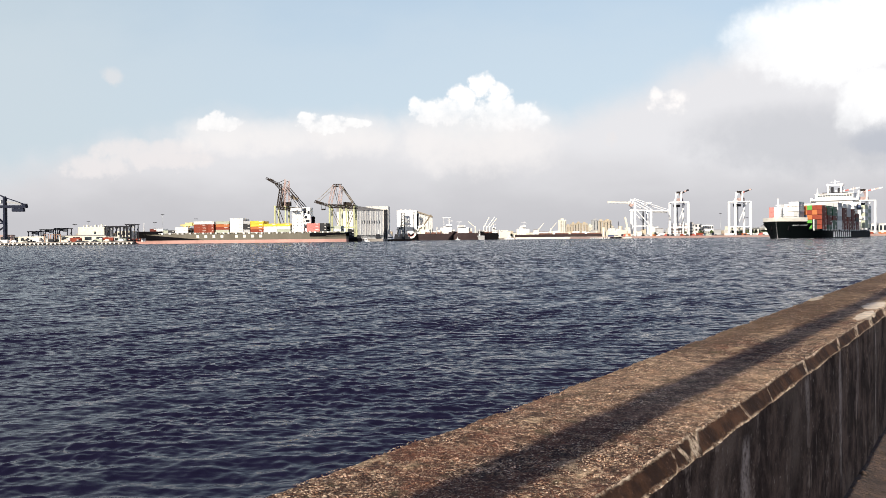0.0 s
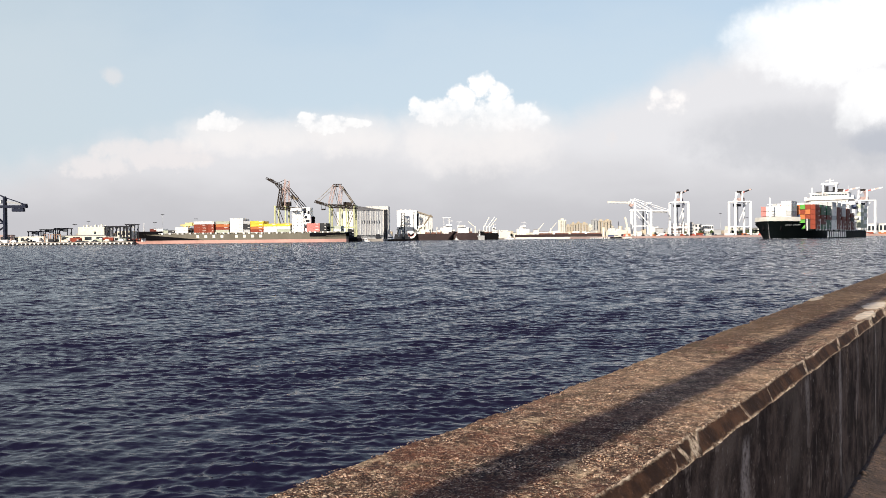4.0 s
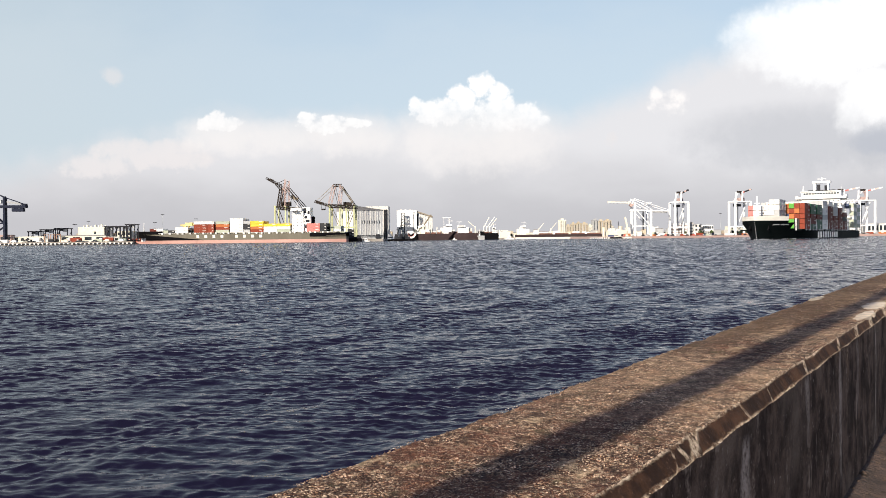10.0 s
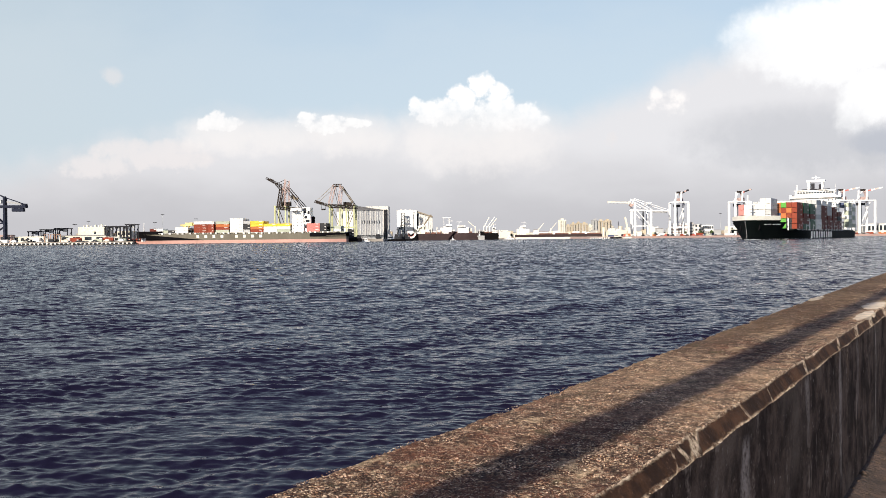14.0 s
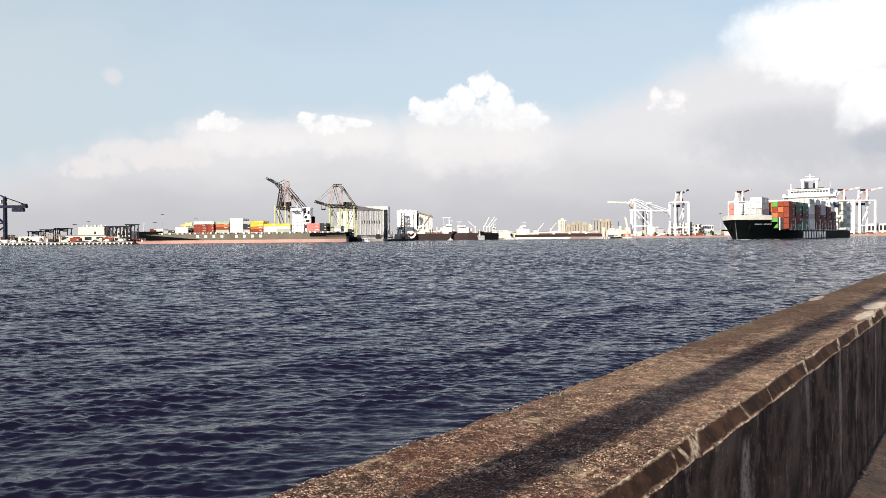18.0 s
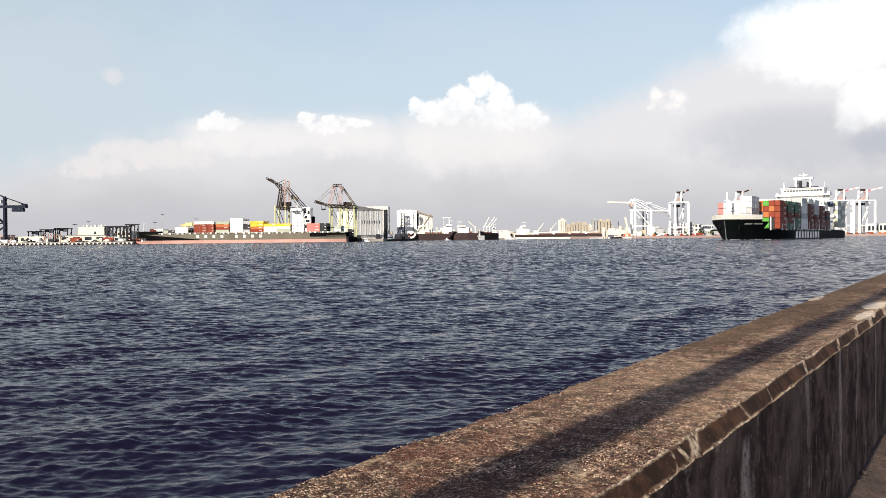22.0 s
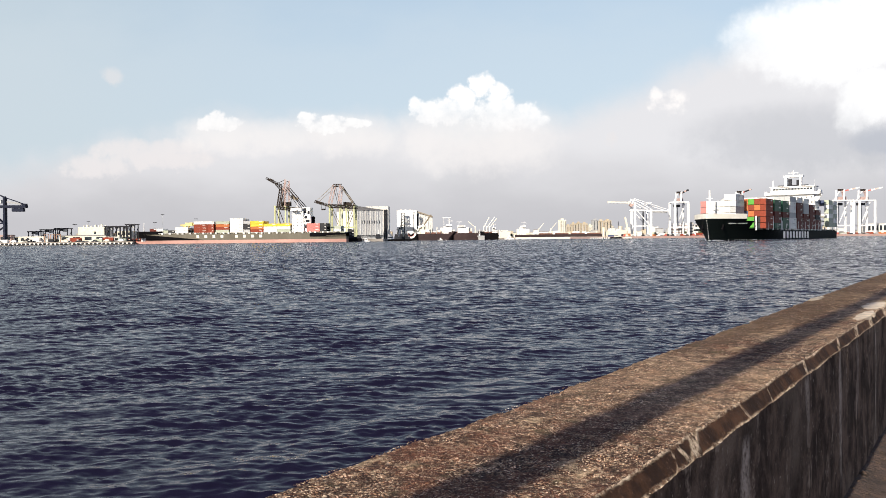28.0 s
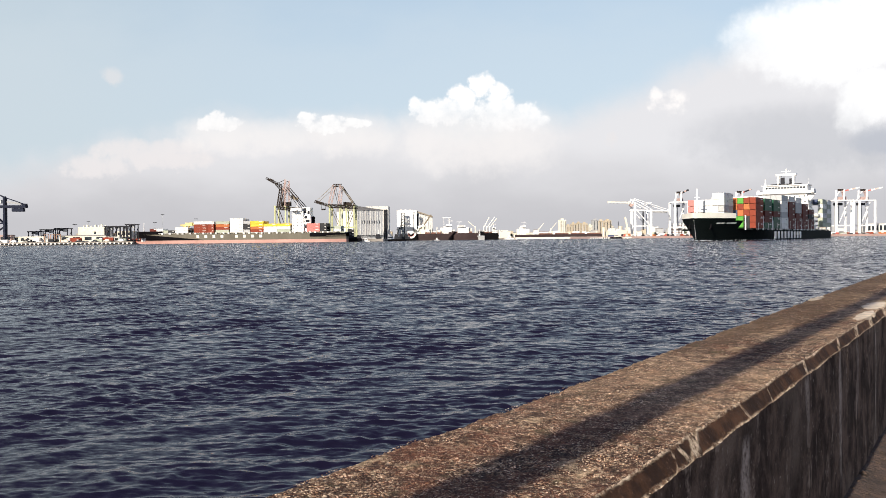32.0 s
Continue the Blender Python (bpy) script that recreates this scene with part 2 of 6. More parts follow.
def wall_axes(n):
    """Places along the wall, across it and above the water, and the three as one vector."""
    s, l = n.v("DOT_PRODUCT", n.place, tuple(ALONG)), n.v("DOT_PRODUCT", n.place, tuple(ACROSS))
    sep = n.nt.nodes.new("ShaderNodeSeparateXYZ")
    n.nt.links.new(n.place, sep.inputs[0])
    both = n.nt.nodes.new("ShaderNodeCombineXYZ")
    n.feed(both.inputs[0], s), n.feed(both.inputs[1], l), n.feed(both.inputs[2], sep.outputs[2])
    return s, l, sep.outputs[2], both.outputs[0]


def coping_material():
    """Washed-out concrete with its pebbles showing: red-brown matrix, cream stones, dark algae on the seaward side, bare pale spots."""
    n = Nodes("weathered_aggregate_concrete")
    s, l, z, vec = wall_axes(n)
    r1, d1 = n.cells(vec, 205.0)
    r2 = n.cells(vec, 400.0)[0]
    r3, d3 = n.cells(vec, 95.0)
    stones = n.ramp(r1, [(0.0, (0.010, 0.005, 0.004)), (0.45, (0.050, 0.021, 0.012)), (0.66, (0.145, 0.063, 0.034)), (0.84, (0.40, 0.235, 0.13)), (1.0, (0.98, 0.80, 0.58))])
    grit = n.ramp(r2, [(0.0, (0.008, 0.004, 0.003)), (0.5, (0.050, 0.020, 0.012)), (0.8, (0.25, 0.13, 0.07)), (1.0, (0.98, 0.78, 0.54))])
    clump = n.noise(vec, 30.0, 5.0, 0.7)
    col = n.mix(n.step(clump, 0.42, 0.60), stones, grit)
    # bare cream patches drawn out across the wall
    band = n.noise(n.scaled(vec, 1, 0.28, 1), 15.0, 6.0, 0.72)
    col = n.mix(n.step(band, 0.54, 0.66, 0.68), col, n.mix(n.step(r2, 0.3, 0.8), (0.20, 0.10, 0.055), (0.86, 0.66, 0.43)))
    # larger flat stones, here and there
    col = n.mix(n.m("MULTIPLY", n.step(r3, 0.93, 0.96), n.step(d3, 0.42, 0.30)), col, (0.66, 0.50, 0.34))
    # hollows keep dark dirt
    hollow = n.noise(vec, 17.0, 6.0, 0.72)
    col = n.mix(n.step(hollow, 0.52, 0.38, 0.8), col, (0.040, 0.020, 0.013))
    # rust-red cement skin still whole
    skin = n.noise(vec, 4.2, 5.0, 0.62)
    col = n.mix(n.step(skin, 0.46, 0.62, 0.5), col, (0.118, 0.042, 0.023))
    # bare pale patches
    bare = n.m("ADD", n.noise(n.scaled(vec, 0.8, 1.5, 1), 2.6, 6.0, 0.7), n.m("MULTIPLY", n.m("SUBTRACT", hollow, 0.5), 0.5))
    inner = n.step(n.m("ADD", l, n.m("MULTIPLY", n.m("SUBTRACT", skin, 0.5), 0.3)), WALL_IN - 0.22, WALL_IN - 0.02, 0.07)
    col = n.mix(n.step(n.m("ADD", bare, inner), 0.60, 0.69, 0.62), col, n.mix(clump, (0.22, 0.15, 0.085), (0.62, 0.47, 0.30)))
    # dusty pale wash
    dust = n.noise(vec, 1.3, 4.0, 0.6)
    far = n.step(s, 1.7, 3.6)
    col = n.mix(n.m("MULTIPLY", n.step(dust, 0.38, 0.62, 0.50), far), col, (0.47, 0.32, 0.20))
    # uneven wash-out, a finger's width and a hand's width across
    for size, lo, hi in ((62.0, 0.40, 1.65), (19.0, 0.55, 1.45)):
        col = n.mix(0.75, col, n.ramp(n.noise(vec, size, 3.0, 0.65), [(0.36, (lo, lo, lo)), (0.64, (hi, hi, hi))]), "MULTIPLY")
    # algae along the seaward edge, moss further on
    film = n.m("ADD", n.m("ADD", l, n.m("MULTIPLY", n.m("SUBTRACT", bare, 0.5), 0.55)), n.m("MULTIPLY", n.m("SUBTRACT", hollow, 0.5), 0.35))
    reach = n.m("ADD", WALL_OUT, n.step(s, 1.6, 6.5, 0.36))
    col = n.mix(n.m("MULTIPLY", n.step(n.m("SUBTRACT", film, reach), 0.08, -0.04), n.step(s, 2.4, 5.0, 0.70)), col, (0.066, 0.037, 0.020))
    moss = n.noise(vec, 6.5, 7.0, 0.7)
    col = n.mix(n.step(moss, 0.55, 0.66, 0.62), col, (0.058, 0.050, 0.022))
    # the seaward rim is paler, with quartz-white grains
    rim = n.m("ADD", n.m("SUBTRACT", l, WALL_OUT), n.m("MULTIPLY", n.m("SUBTRACT", n.noise(vec, 7.0, 6.0, 0.7), 0.5), 0.16))
    col = n.mix(n.step(rim, 0.014, -0.004, 0.9), col, n.mix(n.step(r2, 0.35, 0.75), (0.14, 0.095, 0.065), (0.80, 0.72, 0.60)))
    height = n.m("ADD", n.m("MULTIPLY", d1, -1.0), n.m("MULTIPLY", hollow, 1.6))
    return n.done(col, 0.88, 0.2, n.bump(height, 0.9, 0.005, n.bump(bare, 0.5, 0.03)))


def edge_material():
    """The chamfer: smooth dark-stained cement with breaks across it, its two rims pale with broken aggregate and their
    lit edges painted in.
    """
    n = Nodes("stained_edge_concrete")
    s, l, z, vec = wall_axes(n)
    f = n.m("DIVIDE", n.m("SUBTRACT", l, WALL_IN), WALL_FACE - WALL_IN)
    rough = n.noise(vec, 38.0, 6.0, 0.72)
    wave = n.noise(vec, 6.0, 6.0, 0.7)
    col = n.mix(n.step(n.noise(vec, 9.0, 6.0, 0.65), 0.36, 0.66), (0.024, 0.011, 0.006), (0.090, 0.042, 0.021))
    col = n.mix(n.step(rough, 0.58, 0.70, 0.6), col, (0.19, 0.105, 0.060))
    pale = n.mix(n.step(rough, 0.40, 0.62), (0.17, 0.095, 0.055), (0.92, 0.73, 0.51))
    jag = n.m("ADD", n.m("MULTIPLY", n.m("SUBTRACT", rough, 0.5), 0.55), n.m("MULTIPLY", n.m("SUBTRACT", wave, 0.5), 0.35))
    # both rims: worn pale, with the bright lit edge painted into the colour
    lit_wear = n.m("MAXIMUM", n.step(n.m("ADD", f, jag), 0.17, 0.06), n.step(n.m("SUBTRACT", f, jag), 0.84, 0.95))
    # breaks: place along the wall, half width, slant
    for s0, half, slant in ((2.12, 0.010, 0.05), (2.20, 0.018, -0.04), (2.30, 0.060, 0.08), (2.86, 0.014, -0.02), (3.24, 0.006, 0.05), (3.95, 0.030, 0.10),
                            (4.9, 0.05, 0.2), (5.6, 0.09, 0.2), (6.3, 0.12, 0.2), (7.2, 0.2, 0.2)):
        off = n.m("ABSOLUTE", n.m("ADD", n.m("SUBTRACT", s, s0), n.m("ADD", n.m("MULTIPLY", n.m("SUBTRACT", f, 0.5), slant), n.m("MULTIPLY", jag, 0.07))))
        lit_wear = n.m("MAXIMUM", lit_wear, n.step(off, half, half * 0.4, 0.85))
    lit_wear = n.m("MULTIPLY", lit_wear, n.step(n.noise(vec, 21.0, 5.0, 0.7), 0.32, 0.50))
    return n.done(n.mix(lit_wear, col, pale), 0.85, 0.2, n.bump(n.m("ADD", rough, lit_wear), 0.7, 0.008))


def face_material():
    """Old shaded concrete with a dark film, pale drips and lime runs that start under the chamfer."""
    n = Nodes("streaked_wall_concrete")
    s, l, z, vec = wall_axes(n)
    tall = n.scaled(vec, 1, 1, 0.40)
    film = n.noise(n.scaled(vec, 1, 1, 0.8), 5.0, 10.0, 0.68)
    col = n.mix(n.step(film, 0.40, 0.64), (0.046, 0.029, 0.023), (0.185, 0.125, 0.095))
    col = n.mix(n.step(n.noise(vec, 1.3, 5.0, 0.6), 0.46, 0.68, 0.55), col, (0.27, 0.20, 0.155))
    drip = n.m("ADD", n.noise(tall, 8.0, 8.0, 0.65), n.m("MULTIPLY", n.m("SUBTRACT", n.noise(vec, 30.0, 6.0, 0.75), 0.5), 0.42))
    col = n.mix(n.step(drip, 0.58, 0.72, 0.7), col, (0.44, 0.33, 0.26))
    fleck = n.noise(n.scaled(vec, 1, 1, 0.7), 44.0, 5.0, 0.68)
    col = n.mix(n.step(fleck, 0.63, 0.69, 0.75), col, (0.46, 0.37, 0.30))
    wob = n.m("SUBTRACT", n.noise(n.scaled(vec, 1, 1, 0.6), 9.0, 6.0, 0.7), 0.5)
    for s0, top, foot, half, much in ((2.80, 1.28, 0.95, 0.070, 0.75), (3.90, 1.335, 1.08, 0.065, 0.62), (4.83, 1.335, 0.62, 0.055, 0.70), (6.39, 1.335, 0.55, 0.035, 0.9), (2.45, 1.20, 1.02, 0.03, 0.4),
                                      (5.5, 1.335, 0.90, 0.06, 0.35), (7.4, 1.33, 0.8, 0.08, 0.5)):
        side = n.m("ADD", n.m("ABSOLUTE", n.m("ADD", n.m("SUBTRACT", s, s0), n.m("MULTIPLY", wob, 0.16))), n.m("MULTIPLY", n.m("SUBTRACT", fleck, 0.5), 0.12))
        run = n.m("MULTIPLY", n.step(side, half, half * 0.35), n.m("MULTIPLY", n.step(n.m("ADD", z, n.m("MULTIPLY", wob, 0.3)), foot - 0.12, foot + 0.2), n.step(z, top + 0.03, top - 0.03)))
        run = n.m("MULTIPLY", run, n.step(fleck, 0.30, 0.55))
        col = n.mix(n.m("MULTIPLY", run, much), col, (0.58, 0.47, 0.40))
    grain = n.noise(vec, 120.0, 5.0)
    return n.done(n.mix(0.55, col, n.ramp(grain, [(0.3, (0.4, 0.4, 0.4)), (0.65, (1, 1, 1))]), "MULTIPLY"), 0.95, 0.12, n.bump(n.m("ADD", grain, n.m("MULTIPLY", film, 2.0)), 0.6, 0.01))


def pebble_material():
    """Loose stones, each with its own colour."""
    n = Nodes("loose_pebbles")
    geo = n.nt.nodes.new("ShaderNodeNewGeometry")
    col = n.ramp(geo.outputs["Random Per Island"], [(0.0, (0.05, 0.025, 0.016)), (0.4, (0.15, 0.080, 0.048)), (0.75, (0.36, 0.23, 0.14)), (1.0, (0.88, 0.74, 0.56))])
    return n.done(n.mix(0.4, col, n.noise(n.place, 300.0), "MULTIPLY"), 0.85, 0.25)


WATER = water_material()
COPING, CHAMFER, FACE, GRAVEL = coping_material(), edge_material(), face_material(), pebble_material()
CLODS = mat("earth_clods", (0.085, 0.055, 0.040), 0.95, var=0.9, scale=12)
MORTAR = mat("pale_mortar", (0.50, 0.41, 0.31), 0.9, var=0.6, scale=9, bump=0.6, bump_scale=60)
DIRT = mat("packed_earth", (0.050, 0.031, 0.023), 0.95, var=1.0, scale=6, bump=0.8, bump_scale=30)
YARD = mat("yard_concrete", (0.34, 0.32, 0.29), 0.9, var=0.2, scale=0.02)
QUAY = mat("quay_concrete", (0.30, 0.275, 0.25), 0.9, var=0.3, scale=0.05, grime=0.4)
QUAY_RED = mat("red_quay_edge", (0.38, 0.26, 0.23), 0.85, var=0.2, scale=0.05)
RUBBER = mat("black_rubber", (0.02, 0.02, 0.022), 0.8, var=0.2)
WHITE = mat("white_ship_paint", (0.86, 0.85, 0.83), 0.45, var=0.05, scale=0.2, grime=0.1)
CREAM = mat("cream_render", (0.70, 0.66, 0.555), 0.8, var=0.10, scale=0.06, grime=0.1)
BEIGE = mat("beige_render", (0.46, 0.395, 0.30), 0.85, var=0.14, scale=0.05, grime=0.15)
PALE = mat("pale_render", (0.66, 0.64, 0.60), 0.85, var=0.10, scale=0.05, grime=0.12)
GREY = mat("grey_render", (0.36, 0.36, 0.36), 0.85, var=0.15, scale=0.05)
ROOF = mat("grey_roof", (0.22, 0.21, 0.21), 0.8, var=0.2, scale=0.05)
GLASS = mat("dark_glass", (0.02, 0.024, 0.03), 0.12, var=0.2, spec=0.6)
SHED = mat("ribbed_white_sheet", (0.62, 0.62, 0.61), 0.6, var=0.06, scale=0.03, grime=0.2, streak=0.2)
DARK_STEEL = mat("dark_steel", (0.025, 0.025, 0.030), 0.75, spec=0.15, var=0.25, scale=0.1)
BLUE_STEEL = mat("navy_crane_paint", (0.015, 0.018, 0.034), 0.75, spec=0.15, var=0.2, scale=0.1)
BROWN_STEEL = mat("brown_crane_paint", (0.030, 0.022, 0.018), 0.75, spec=0.15, var=0.3, scale=0.1)
YELLOW_STEEL = mat("yellow_green_crane_paint", (0.47, 0.49, 0.28), 0.6, var=0.15, scale=0.1, grime=0.2)
RUST_STEEL = mat("rusty_orange_frame_paint", (0.36, 0.19, 0.11), 0.7, var=0.3, scale=0.5)
TAN_STEEL = mat("weathered_tan_crane_paint", (0.21, 0.17, 0.12), 0.65, var=0.4, scale=0.15, grime=0.3)
PINK_STEEL = mat("faded_pink_crane_paint", (0.44, 0.31, 0.28), 0.55, var=0.2, scale=0.1)
WHITE_STEEL = mat("white_crane_paint", (0.80, 0.79, 0.78), 0.5, var=0.06, scale=0.1)
RED_STEEL = mat("red_crane_paint", (0.45, 0.10, 0.08), 0.5, var=0.15, scale=0.1)
HULL_GREEN = mat("dark_green_hull", (0.0035, 0.0065, 0.0060), 0.75, var=0.3, scale=0.08, streak=0.3, spec=0.12)
HULL_GREY = mat("grey_green_hull", (0.15, 0.135, 0.105), 0.6, spec=0.25, var=0.2, scale=0.08, streak=0.3, grime=0.2)
HULL_BLACK = mat("black_hull", (0.0055, 0.005, 0.006), 0.8, spec=0.06, var=0.3, scale=0.08, streak=0.3)
HULL_BROWN = mat("brown_hull", (0.045, 0.03, 0.03), 0.75, spec=0.15, var=0.3, scale=0.08, streak=0.3)
BOOT = mat("faded_red_bottom_paint", (0.56, 0.31, 0.26), 0.7, var=0.2, scale=0.06, streak=0.5)
DECK = mat("red_brown_deck", (0.16, 0.07, 0.05), 0.8, var=0.2, scale=0.1)
IVORY = mat("ivory_ship_paint", (0.80, 0.775, 0.69), 0.5, var=0.08, scale=0.2, grime=0.15)
FOAM = mat("white_foam", (0.75, 0.77, 0.80), 0.9, var=0.1, scale=2)
PALE_YELLOW = mat("weathered_yellow_paint", (0.60, 0.49, 0.20), 0.6, var=0.3, scale=0.4, grime=0.2)
FOLIAGE = mat("dusty_foliage", (0.06, 0.085, 0.03), 0.8, var=0.4, scale=0.6)
BARK = mat("grey_bark", (0.16, 0.12, 0.09), 0.9, var=0.3, scale=3)
GALV = mat("galvanised_steel", (0.42, 0.43, 0.44), 0.45, metal=0.7, var=0.15, scale=3)
BOX_COLOURS = {
    "white": mat("white_box_paint", (0.74, 0.73, 0.70), 0.5, var=0.06, scale=0.4, grime=0.1),
    "grey": mat("grey_box_paint", (0.42, 0.42, 0.42), 0.5, var=0.08, scale=0.4, spec=0.15),
    "red": mat("brown_red_box_paint", (0.125, 0.030, 0.022), 0.6, var=0.12, scale=0.4, grime=0.1, spec=0.15),
    "brick": mat("brick_red_box_paint", (0.235, 0.048, 0.026), 0.6, var=0.12, scale=0.4, grime=0.1, spec=0.15),
    "orange": mat("orange_box_paint", (0.44, 0.145, 0.052), 0.6, var=0.12, scale=0.4, spec=0.15),
    "green": mat("green_box_paint", (0.018, 0.085, 0.045), 0.5, var=0.1, scale=0.4, spec=0.15),
    "lime": mat("bright_green_box_paint", (0.10, 0.33, 0.055), 0.5, var=0.1, scale=0.4, spec=0.15),
    "blue": mat("blue_grey_box_paint", (0.07, 0.09, 0.16), 0.5, var=0.1, scale=0.4, spec=0.15),
    "black": mat("dark_box_paint", (0.018, 0.018, 0.02), 0.7, var=0.2, scale=0.4),
    "sage": mat("pale_green_box_paint", (0.40, 0.43, 0.34), 0.55, var=0.08, scale=0.4, spec=0.15),
    "yellow": mat("yellow_box_paint", (0.74, 0.50, 0.03), 0.55, var=0.08, scale=0.4),
    "pink": mat("faded_red_box_paint", (0.50, 0.17, 0.15), 0.55, var=0.08, scale=0.4),
}


# ---- mesh helpers ----
class Solid:
    """Vertices and faces of one mesh, gathered piece by piece."""

    def __init__(self):
        self.v, self.f, self.k = [], [], []

    def add(self, verts, faces, slot=0):
        n = len(self.v)
        self.v += [tuple(p) for p in verts]
        self.f += [tuple(n + i for i in face) for face in faces]
        self.k += [slot] * len(faces)
        return self

    def box(self, x0, x1, y0, y1, z0, z1, slot=0):
        p = [(x, y, z) for z in (z0, z1) for y in (y0, y1) for x in (x0, x1)]
        return self.add(p, [(0, 2, 3, 1), (4, 5, 7, 6), (0, 1, 5, 4), (2, 6, 7, 3), (0, 4, 6, 2), (1, 3, 7, 5)], slot)

    def beam(self, a, b, w, h=None, slot=0):
        """A bar with a rectangular section from a to b."""
        a, b = Vector(a), Vector(b)
        q = (b - a).to_track_quat("Z", "Y")
        sx, sy = q @ Vector((w / 2, 0, 0)), q @ Vector((0, (h or w) / 2, 0))
        p = [c + i * sx + j * sy for c in (a, b) for i, j in ((-1, -1), (1, -1), (1, 1), (-1, 1))]
        return self.add(p, [(3, 2, 1, 0), (4, 5, 6, 7), (0, 1, 5, 4), (1, 2, 6, 5), (2, 3, 7, 6), (3, 0, 4, 7)], slot)

    def tube(self, a, b, r0, r1=None, n=8, slot=0):
        a, b, r1 = Vector(a), Vector(b), r0 if r1 is None else r1
        q = (b - a).to_track_quat("Z", "Y")
        p = [c + q @ Vector((r * math.cos(t), r * math.sin(t), 0)) for c, r in ((a, r0), (b, r1))
             for t in (2 * math.pi * i / n for i in range(n))]
        return self.add(p, [(i, (i + 1) % n, n + (i + 1) % n, n + i) for i in range(n)] + [tuple(range(n))[::-1], tuple(range(n, 2 * n))], slot)

    def mesh(self, name, *mats):
        me = bpy.data.meshes.new(name)
        me.from_pydata(self.v, [], self.f)
        for ma in mats:
            me.materials.append(ma)
        if any(self.k):
            me.polygons.foreach_set("material_index", self.k)
        me.update()
        return me


def part(name, solid, material, parent, label="", at=None):
    """One mesh object under a thing or under a part."""
    mats = material if isinstance(material, tuple) else (material,)
    ob = new(name, solid if isinstance(solid, bpy.types.Mesh) else solid.mesh(name, *mats))
    ob.parent = parent
    if at is not None:
        ob.matrix_basis = at
    return tagged(ob, label)


def thing(name, m, label, category, group="", kind="", mesh=None):
    ob = new(name, mesh)
    ob.matrix_basis = m
    return tagged(ob, label, category, group, kind)


def one_box(x0, x1, y0, y1, z0, z1):
    return Solid().box(x0, x1, y0, y1, z0, z1)


# ---- water, land and the near wall ----
def build_water():
    """One sheet to the horizon, its mesh finest near the wall, with wind waves; it drifts as a whole."""
    rng = np.random.RandomState(7)
    ys = [-400.0, -150.0, -60.0, -25.0, -10.0, -4.0, 0.0, 2.0]
    while ys[-1] < 4950:
        y = ys[-1]
        ys.append(y + (min(2.3, 0.0195 * max(1.0, y / 11) ** 1.36) if y < 720 else (y - 700) * 0.15))
    ys = np.array(ys)
    tan = np.linspace(-0.68, 0.64, 700)
    tan = np.concatenate([-np.geomspace(0.9, 400, 26)[::-1], tan, np.geomspace(0.8, 400, 26)])
    reach = np.maximum(ys + 10.5, 12.0)
    X, Y = reach[:, None] * tan[None, :], ys[:, None] * np.ones_like(tan)[None, :]
    X = np.clip(X, -5200, 5200)
    gx, gy = np.abs(np.gradient(X, axis=1)), np.abs(np.gradient(ys))[:, None]
    Z, DX, DY = np.zeros_like(X), np.zeros_like(X), np.zeros_like(X)
    # gusts: patches of rougher and smoother water
    group = 1 + 0.38 * np.sin(X * 0.75 + 1.1 * np.sin(Y * 0.41)) * np.sin(Y * 0.83 + 0.9 * np.sin(X * 0.47 + 2)) + 0.25 * np.sin(X * 1.9 - Y * 1.3 + 2 * np.sin(X * 0.31))
    open_water = np.clip((Y - 25) / 110, 0, 1)
    # wave lengths, steepness of the whole band, mean heading, spread, where it runs
    grow = np.clip((Y - 6) / 50, 0, 1)
    bands = (([0.050 * 1.055 ** i for i in range(20)], 0.150, -84, 40, group), ([0.13 * 1.05 ** i for i in range(24)], 0.150, -78, 38, group * (1 + 0.5 * grow)),
             ([0.40 * 1.065 ** i for i in range(18)], 0.080, -68, 36, 0.75 + 1.0 * grow), ([1.3 * 1.067 ** i for i in range(16)], 0.05, -66, 40, 0.7 + 0.5 * grow),
             ([3.2 * 1.075 ** i for i in range(14)], 0.03, -72, 40, open_water))
    for lams, steep, heading, spread, where in bands:
        each = steep * math.sqrt(2 / len(lams))
        for lam in lams:
            lam *= rng.uniform(0.93, 1.07)
            th = radians(heading + rng.normal(0, spread))
            k = 2 * math.pi / lam
            kx, ky = k * math.cos(th), k * math.sin(th)
            fade = np.clip(2.4 - np.abs(kx) * gx, 0, 1) * np.clip(2.4 - np.abs(ky) * gy, 0, 1)
            a = each / k * rng.uniform(0.6, 1.4) * fade * where
            ph = kx * X + ky * Y + rng.uniform(0, 6.28)
            sn = np.sin(ph)
            Z += a * np.cos(ph)
            DX -= 0.45 * a * math.cos(th) * sn
            DY -= 0.45 * a * math.sin(th) * sn
    co = np.stack([X + DX, Y + DY, Z], -1).reshape(-1, 3).astype(np.float32)
    ny, nx = X.shape
    idx = np.arange(nx * ny).reshape(ny, nx)
    quads = np.stack([idx[:-1, :-1], idx[:-1, 1:], idx[1:, 1:], idx[1:, :-1]], -1).reshape(-1)
    me = bpy.data.meshes.new("water")
    me.vertices.add(nx * ny)
    me.vertices.foreach_set("co", co.ravel())
    n = (nx - 1) * (ny - 1)
    me.loops.add(4 * n)
    me.loops.foreach_set("vertex_index", quads.astype(np.int32))
    me.polygons.add(n)
    me.polygons.foreach_set("loop_start", np.arange(0, 4 * n, 4, dtype=np.int32))
    me.update(calc_edges=True)
    me.polygons.foreach_set("use_smooth", np.ones(n, dtype=bool))
    me.materials.append(WATER)
    return tagged(new("water", me), "dark navy harbour water with small wind waves", "water", kind="structure")


water = build_water()

